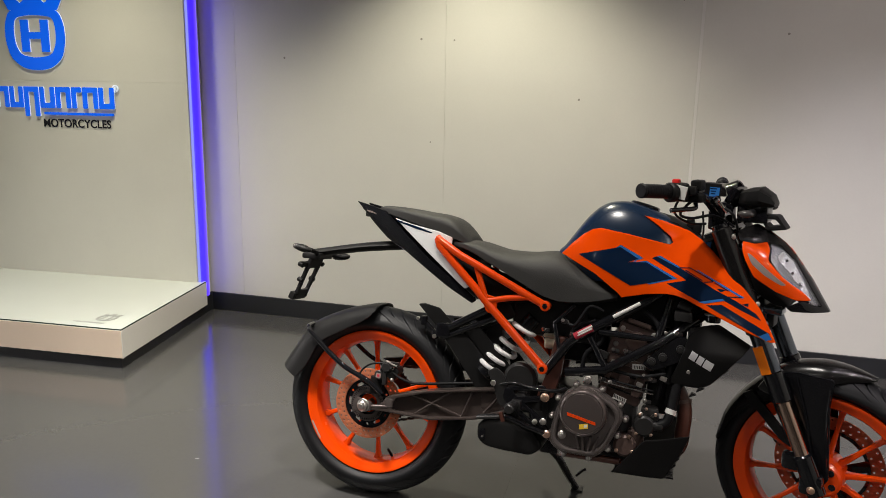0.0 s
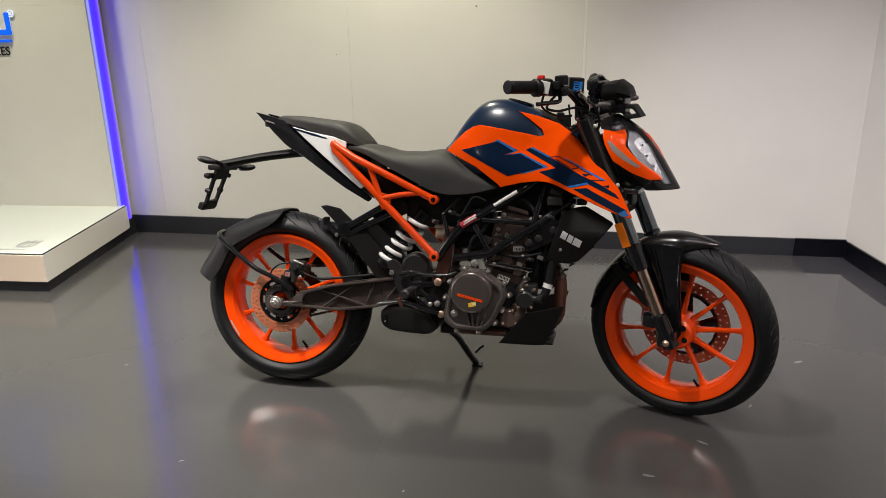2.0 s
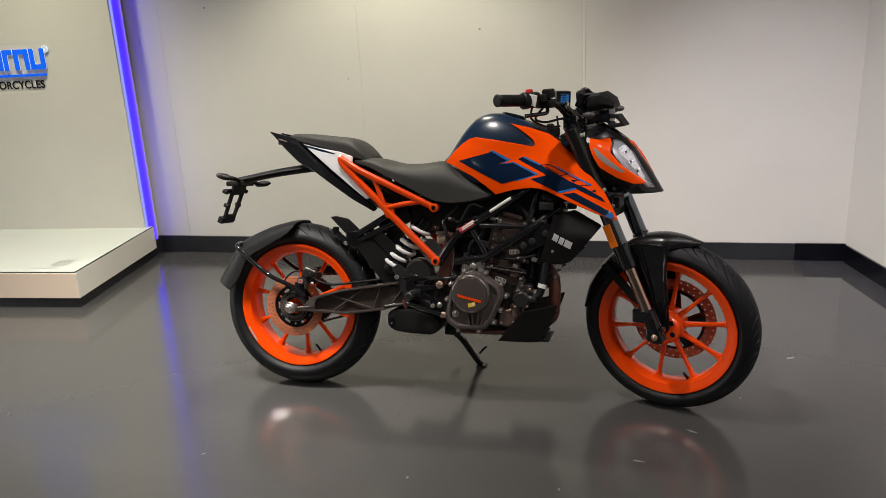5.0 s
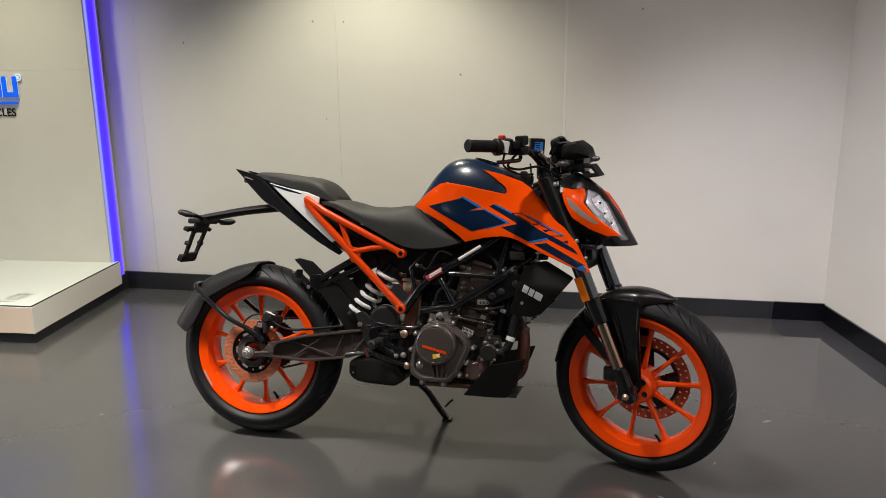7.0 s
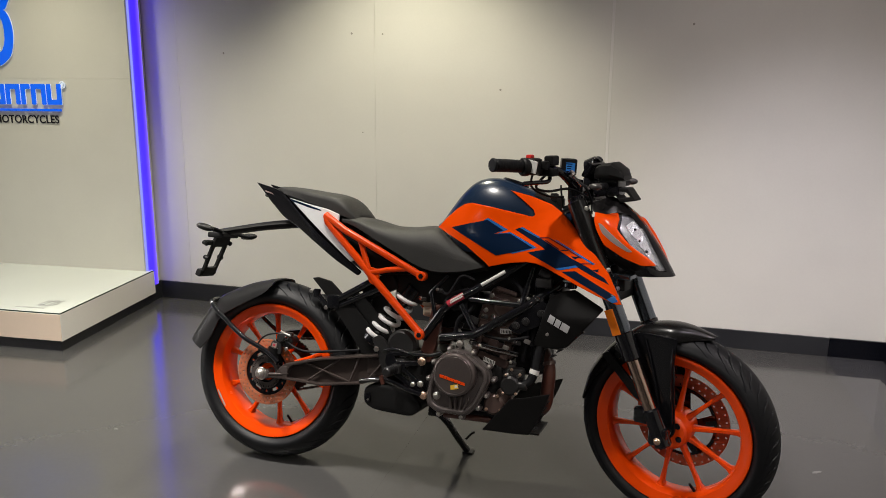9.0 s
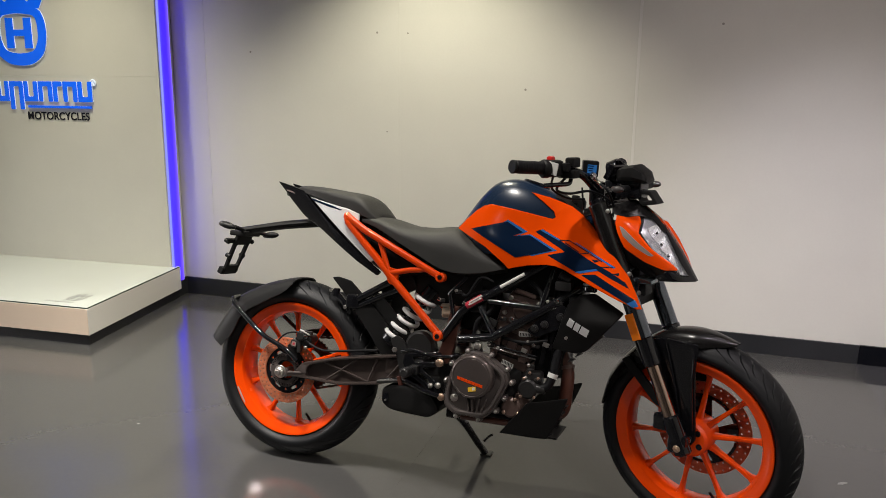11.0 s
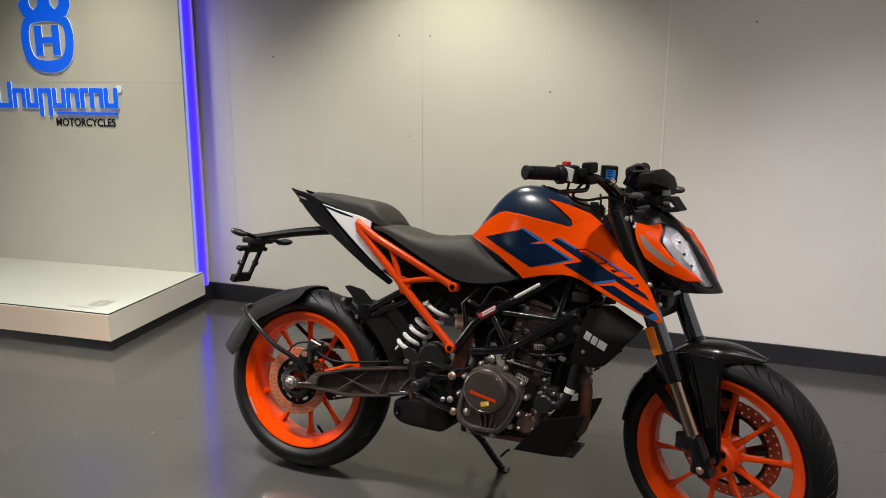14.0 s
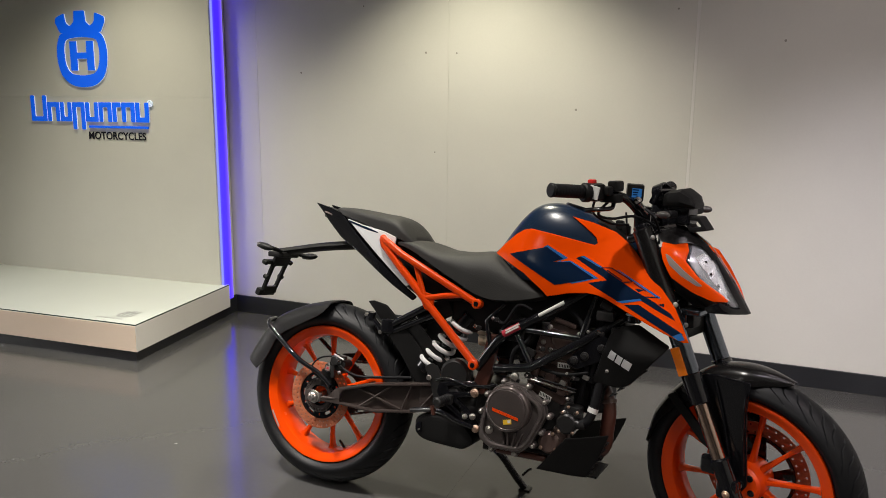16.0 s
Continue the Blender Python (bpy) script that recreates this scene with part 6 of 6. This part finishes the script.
for w, v in ((0.75, -0.072), (0.715, -0.072), (0.735, -0.06)):
    bolt("cover_bolt", fork(w) + 0.022, v, w, 0.007, 0.008, bike, STEEL, True)

# -- headlight
def mask_front(w):
    return lerp(w, [(0.755, 1.362), (0.77, 1.354), (0.84, 1.312), (0.9, 1.268), (0.935, 1.236), (0.968, 1.19), (0.985, 1.15)])


def mask_side(u, w):
    """Half width of the headlight mask behind its front edge."""
    back = max(0.0, mask_front(w) - u)
    wide = interp(w, [(0.75, 0.07), (0.8, 0.1), (0.88, 0.122), (0.95, 0.1), (0.985, 0.065)])
    return -(0.004 + wide * (1 - math.exp(-back / 0.05)))


lamp_core = []
for k in range(15):
    w = 0.765 + 0.21 * k / 14
    f = mask_front(w) - 0.03
    b = 1.3 - (w - 0.76) * 0.78
    ring_pts = []
    for j in range(13):
        u = f - 0.004 - (f - b) * (1 - abs(j - 6) / 6) if j in (0, 12) else b + (f - b) * abs(j - 6) / 6
        half = -mask_side(u, w) * 0.72
        ring_pts.append((min(u, f), half * (1 if j > 6 else -1 if j < 6 else 0), w))
    lamp_core.append(ring_pts)
lamp = fitted("headlight", skin(lamp_core, True), BLACK_PLASTIC, bike, "pointed headlight with clear lens and orange cheeks", True)
cowl_line = [(1.118, 0.968), (1.153, 0.985), (1.188, 0.969), (1.237, 0.9345), (1.267, 0.9), (1.262, 0.896), (1.228, 0.932), (1.2, 0.942), (1.172, 0.938), (1.135, 0.945)]
cheek_line = [(1.14, 0.952), (1.172, 0.946), (1.198, 0.941), (1.209, 0.923), (1.212, 0.895), (1.249, 0.853), (1.302, 0.808), (1.318, 0.79), (1.286, 0.79), (1.238, 0.812), (1.183, 0.85), (1.158, 0.894), (1.146, 0.92)]
pale_line = [(1.16, 0.915), (1.172, 0.91), (1.222, 0.866), (1.262, 0.832), (1.25, 0.831), (1.208, 0.858), (1.176, 0.886)]
lens_line = [(1.203, 0.938), (1.228, 0.933), (1.26, 0.899), (1.302, 0.841), (1.345, 0.774), (1.322, 0.774), (1.3, 0.8), (1.25, 0.846), (1.214, 0.892), (1.21, 0.922)]
wing_line = [(1.19, 0.93), (1.236, 0.916), (1.272, 0.87), (1.304, 0.815), (1.32, 0.777), (1.26, 0.8), (1.2, 0.86), (1.17, 0.91)]
rim_line = [(1.262, 0.902), (1.266, 0.9015), (1.311, 0.841), (1.354, 0.77), (1.362, 0.757), (1.274, 0.757), (1.262, 0.77), (1.3, 0.79), (1.322, 0.776), (1.343, 0.772), (1.3, 0.842)]
inner_line = [(1.21, 0.93), (1.226, 0.928), (1.253, 0.897), (1.294, 0.84), (1.333, 0.78), (1.318, 0.782), (1.296, 0.806), (1.25, 0.85), (1.216, 0.894)]
for g in (1, -1):
    for name, line, lift, thick, mat, lab in (
        ("lamp_cowl", cowl_line, 0.006, 0.005, FENDER_BLACK, "black headlight cowl"),
        ("lamp_cheek", cheek_line, 0.004, 0.005, ORANGE, "orange painted headlight cheek"),
        ("cheek_decal", pale_line, 0.0052, 0.0008, PALE_DECAL, "pale grey cheek decal"),
        ("headlight_lens", lens_line, 0.002, 0.003, LENS, "clear headlight lens"),
        ("lamp_rim", rim_line, 0.005, 0.008, BLACK_GLOSS, "glossy black lens rim"),
        ("lamp_inner", lens_line, -0.0125, 0.003, LAMP_SILVER, "silver inner lamp body"),
    ):
        bm = shell(rounded(line, 0.004, 2), lambda u, w, k=lift: mask_side(u, w) - k, thick, 0.01, min(0.003, thick * 0.7))
        if g < 0:
            bm = mirrored(bm)
        made = fitted(name, bm, mat, lamp, lab, True)
        made.visible_shadow = name != "headlight_lens"
    bowl_line = [(1.226, 0.905), (1.236, 0.917), (1.248, 0.912), (1.267, 0.882), (1.289, 0.846), (1.312, 0.804), (1.316, 0.789), (1.305, 0.792), (1.283, 0.831), (1.257, 0.866), (1.235, 0.89)]
    bowl = shell(rounded(bowl_line, 0.004, 2), lambda u, w: mask_side(u, w) + 0.008 + 0.003 * math.sin(u * 260) + 0.0025 * math.sin(w * 190), 0.004, 0.006, 0.003)
    if g < 0:
        bowl = mirrored(bowl)
    fitted("reflector_bowl", bowl, REFLECTOR, lamp, "bright rippled lamp reflector", True)
    for k, (u, w, r) in enumerate(((1.25, 0.893, 0.0045), (1.268, 0.862, 0.004), (1.29, 0.83, 0.004))):
        block = box((r * 1.7, 0.006, r * 1.5), (0, 0, 0), r * 0.4)
        block.transform(Matrix.Translation((u, g * (mask_side(u, w) + 0.004), w)) @ Matrix.Rotation(radians(g * 38), 4, "Z") @ Matrix.Rotation(radians(-35 + 24 * (k % 3)), 4, "Y") @ Matrix.Rotation(radians(g * (18 if k % 2 else -22)), 4, "X"))
        fitted("lamp_clip", block, BLACK_GLOSS, lamp, "small black lamp clip", True)
fitted("far_cheek_wing", shell(rounded(wing_line, 0.006, 2), lambda u, w: 0.07, 0.006, 0.012, 0.003), ORANGE, lamp, "orange painted headlight cheek", True)
fitted("lamp_bracket", box((0.08, 0.1, 0.12), (1.13, 0.0, 0.86), 0.015), BLACK_PLASTIC, lamp, "", True)
fitted("lamp_underside", side_plate([rounded([(1.15, 0.9), (1.2, 0.83), (1.27, 0.765), (1.23, 0.765), (1.17, 0.8), (1.13, 0.86)], 0.01)], 0.0, 0.13, 0.01), BLACK_PLASTIC, lamp, "", True)
# -- handlebar and controls
bar_pts = [(0.952, -0.35, 1.09), (0.992, -0.245, 1.08), (1.035, -0.13, 1.065), (1.06, -0.06, 1.01), (1.062, 0.0, 1.005), (1.06, 0.06, 1.01), (1.035, 0.13, 1.065), (0.992, 0.2, 1.07), (0.97, 0.27, 1.072)]
handlebar = fitted("handlebar", tube(bar_pts, 0.0125, 16), BLACK_GLOSS, bike, "tapered black handlebar", True)
for g in (-1, 1):
    fitted("bar_riser", box((0.045, 0.035, 0.075), (1.055, g * 0.05, 1.0), 0.01), BLACK_GLOSS, handlebar, "black handlebar clamp", True)
for g in (-1, 1):
    a, b = (Vector((0.951, -0.352, 1.0905)), Vector((0.988, -0.25, 1.083))) if g < 0 else (Vector((0.96, 0.3, 1.073)), Vector((0.985, 0.225, 1.071)))
    grip = fitted("handlebar_grip", rod(a, b, 0.0185, bevel=0.004, sides=24), SOFT_RUBBER, handlebar, "ribbed black rubber grip", True)
    for k in range(9):
        t = 0.12 + k * 0.085
        p, q = a.lerp(b, t), a.lerp(b, t + 0.05)
        fitted("grip_rib", rod(p, q, 0.019, bevel=0.001, sides=24), SOFT_RUBBER, grip, "", True)
    fitted("bar_end", rod(a + (a - b) * 0.08, a, 0.02, bevel=0.004, sides=24), SOFT_RUBBER, grip, "", True)
    switch = fitted("switch_pod", joined(box((0.055, 0.05, 0.05), (1.0, g * 0.225, 1.082), 0.012), rod((0.985, g * 0.26, 1.082), (0.995, g * 0.24, 1.081), 0.027, bevel=0.004, sides=24), box((0.03, 0.03, 0.026), (1.028, g * 0.205, 1.085), 0.006)) if g < 0 else box((0.05, 0.05, 0.04), (1.005, 0.19, 1.06), 0.01), BLACK_PLASTIC, handlebar, "black handlebar switch pod", True)
    fitted("lever", tube([(1.03, g * 0.17, 1.05), (1.04, g * 0.2, 1.038), (1.02, g * 0.235, 1.036), (0.995, g * 0.262, 1.034)], 0.0065), ALLOY if g > 0 else BLACK_GLOSS, handlebar, "hand lever", True)
fitted("kill_switch", box((0.02, 0.02, 0.014), (0.995, -0.228, 1.11), 0.004), RED_PLASTIC, handlebar, "red kill switch", True)
fitted("switch_decal", box((0.036, 0.004, 0.036), (1.014, -0.2515, 1.084), 0.001, Matrix.Translation((1.012, 0, 1.083)) @ Matrix.Rotation(radians(12), 4, "Y") @ Matrix.Translation((-1.012, 0, -1.083))), LABEL_WHITE, handlebar, "pale switch face", True)
fitted("mirror_mount", joined(rod((1.062, -0.105, 1.05), (1.074, -0.105, 1.062), 0.011, bevel=0.003), rod((1.068, -0.1, 1.055), (1.095, -0.09, 1.02), 0.0045)), CHROME, handlebar, "chromed mirror mount", True)
reservoir = fitted("brake_reservoir", joined(box((0.03, 0.045, 0.03), (1.035, -0.17, 1.098), 0.006), box((0.06, 0.035, 0.025), (1.03, -0.185, 1.065), 0.006)), BLACK_PLASTIC, handlebar, "black brake master cylinder", True)
DISPLAY = Matrix.Translation((1.042, -0.075, 1.076)) @ Matrix.Rotation(radians(32), 4, "Z") @ Matrix.Rotation(radians(4), 4, "Y")
screen = fitted("display", box((0.048, 0.056, 0.048), (0.0, 0.009, 0), 0.004), BLACK_PLASTIC, bike, "small black digital display", False)
screen.data.transform(STEER @ DISPLAY)
face = box((0.027, 0.002, 0.026), (0.004, -0.0195, 0.0), 0.0008)
face.transform(DISPLAY)
fitted("display_screen", face, LCD_BLUE, screen, "blue glowing display screen", True)
for k in range(3):
    line = box((0.018 - 0.003 * k, 0.001, 0.003), (0.0, -0.0207, 0.009 - 0.007 * k))
    line.transform(DISPLAY)
    fitted("screen_line", line, DECAL_NAVY, screen, "", True)
cowl_rows = []
for u, hw, top, low in ((1.1, 0.02, 1.06, 1.035), (1.112, 0.04, 1.078, 1.034), (1.132, 0.05, 1.086, 1.034), (1.164, 0.05, 1.091, 1.032), (1.192, 0.042, 1.072, 1.032), (1.203, 0.03, 1.05, 1.036)):
    cowl_rows.append([(u, hw * math.copysign(abs(math.cos(a)) ** 0.6, math.cos(a)), (top + low) / 2 + (top - low) / 2 * math.copysign(abs(math.sin(a)) ** 0.6, math.sin(a))) for a in [k * math.tau / 10 + 0.1 for k in range(10)]])
cluster = fitted("instrument_cowl", skin(cowl_rows, True), BLACK_PLASTIC, bike, "faceted black instrument cowl", True)
bezel = turned([(0.03, -0.012), (0.034, -0.014), (0.037, -0.01), (0.037, 0.02), (0.03, 0.02)], 32)
bezel.transform(Matrix.Translation((1.096, 0.0, 1.068)) @ Matrix.Rotation(radians(-22), 4, "Y") @ Matrix.Rotation(radians(90), 4, "Z"))
fitted("instrument_bezel", bezel, BLACK_GLOSS, cluster, "round black instrument bezel", True)
fitted("instrument_face", box((0.004, 0.056, 0.05), (1.099, 0.0, 1.066), 0.001, Matrix.Translation((1.1, 0, 1.065)) @ Matrix.Rotation(radians(-22), 4, "Y") @ Matrix.Translation((-1.1, 0, -1.065))), ALLOY, cluster, "silver-grey instrument face", True)
fitted("cowl_bracket", joined(box((0.02, 0.1, 0.05), (1.09, 0.0, 1.065), 0.005, Matrix.Translation((1.09, 0, 1.065)) @ Matrix.Rotation(radians(28), 4, "Y") @ Matrix.Translation((-1.09, 0, -1.065))), box((0.085, 0.06, 0.06), (1.145, 0, 1.018), 0.008)), BLACK_GLOSS, cluster, "", True)
for y, g in ((-0.11, -1), (0.15, 1)):
    base_u = 1.15 if g < 0 else 1.152
    stem = fitted("front_indicator_stem", rod((base_u, g * 0.04, 1.018), (base_u, y - g * 0.03, 1.02), 0.011, bevel=0.002), SOFT_RUBBER, bike, "", True)
    ball = skin([[(base_u + 0.021 * math.cos(p), y + 0.013 * math.sin(p) * math.cos(q), 1.021 + 0.011 * math.sin(p) * math.sin(q)) for q in [k * math.tau / 16 for k in range(16)]] for p in [0.05 + j * 3.04 / 10 for j in range(11)]], True)
    fitted("front_indicator", ball, CLEAR_GREY, stem, "smoked front turn indicator", True)
loop = plate([rounded([(1.157, 1.012), (1.212, 1.014), (1.24, 0.976), (1.19, 0.968)], 0.005), rounded([(1.174, 1.001), (1.207, 1.002), (1.222, 0.987), (1.192, 0.981)], 0.004)], 0.05, 0.003)
loop.transform(upright(0.0))
fitted("front_bracket_loop", loop, BLACK_PLASTIC, bike, "open black bracket ahead of the instruments", True)
for pts, r in (([(1.03, -0.19, 1.06), (1.0, -0.2, 1.02), (1.02, -0.16, 1.005), (1.06, -0.1, 1.01), (1.1, -0.05, 0.98)], 0.004), ([(1.0, -0.22, 1.06), (0.985, -0.2, 1.02), (1.01, -0.15, 0.99), (1.04, -0.1, 0.985)], 0.0035), ([(1.06, -0.08, 1.04), (1.11, -0.1, 1.02), (1.12, -0.07, 0.97), (1.1, -0.03, 0.93)], 0.004), ([(1.09, -0.09, 0.985), (1.16, -0.1, 0.8), (1.2, -0.1, 0.72), (1.19, -0.09, 0.66)], 0.0045), ([(1.03, -0.1, 1.02), (1.035, -0.1, 0.96), (1.02, -0.07, 0.92)], 0.003)):
    fitted("control_cable", tube(pts, r), SOFT_RUBBER, bike, "black control cable", True)


# ---- floor sheets, laid square to the back wall ----
way, off = Vector((1, -0.163)).normalized(), Vector((0.163, 1)).normalized()
base = off.dot(Vector((-1.25, 4.415)))
rows_d = [base + 0.02, base - 1.13, base - 2.42, base - 3.7, base - 5.0, base - 6.3, base - 8.0]
for i, (d1, d0) in enumerate(zip(rows_d, rows_d[1:])):
    cuts_s = [-4.9, -3.46, -1.74, -0.026, 1.70, 3.6] if i == 0 else [-4.9, -2.6, -0.026, 3.6]
    for j, (s0, s1) in enumerate(zip(cuts_s, cuts_s[1:])):
        g = 0.00012
        corners = [way * s + off * d for s, d in ((s0 + g, d0 + g), (s1 - g, d0 + g), (s1 - g, d1 - g), (s0 + g, d1 - g))]
        odd = i == 0 and j == 4
        ob = part("floor_sheet", slab([tuple(c) for c in corners], -0.014, -0.01), FLOOR_PATCH if odd else FLOOR_GREY, floor, "darker glossy floor sheet" if odd else "")

# pale scuffs and dust flecks on the sheets
dice = random.Random(5)
for x, y, long, wide, turn in ((1.85, 2.57, 0.05, 0.016, 20), (1.11, 1.86, 0.045, 0.014, -15), (0.396, 1.794, 0.014, 0.006, 60), (1.32, 2.03, 0.05, 0.012, -40), (-0.3, 1.95, 0.02, 0.006, 30), (0.85, 1.72, 0.016, 0.007, 80), (-0.75, 2.6, 0.018, 0.006, 10), (1.55, 2.25, 0.03, 0.008, 50)):
    edge = []
    for k in range(14):
        a = k * math.tau / 14
        r = 0.6 + 0.4 * dice.random()
        edge.append((long * 0.5 * r * math.cos(a), wide * 0.5 * r * math.sin(a)))
    part("floor_scuff", plate([edge], 0.0004), SCUFF, floor, "pale scuff mark on the floor", pose(x, y, -0.0096, 0, 0, turn))
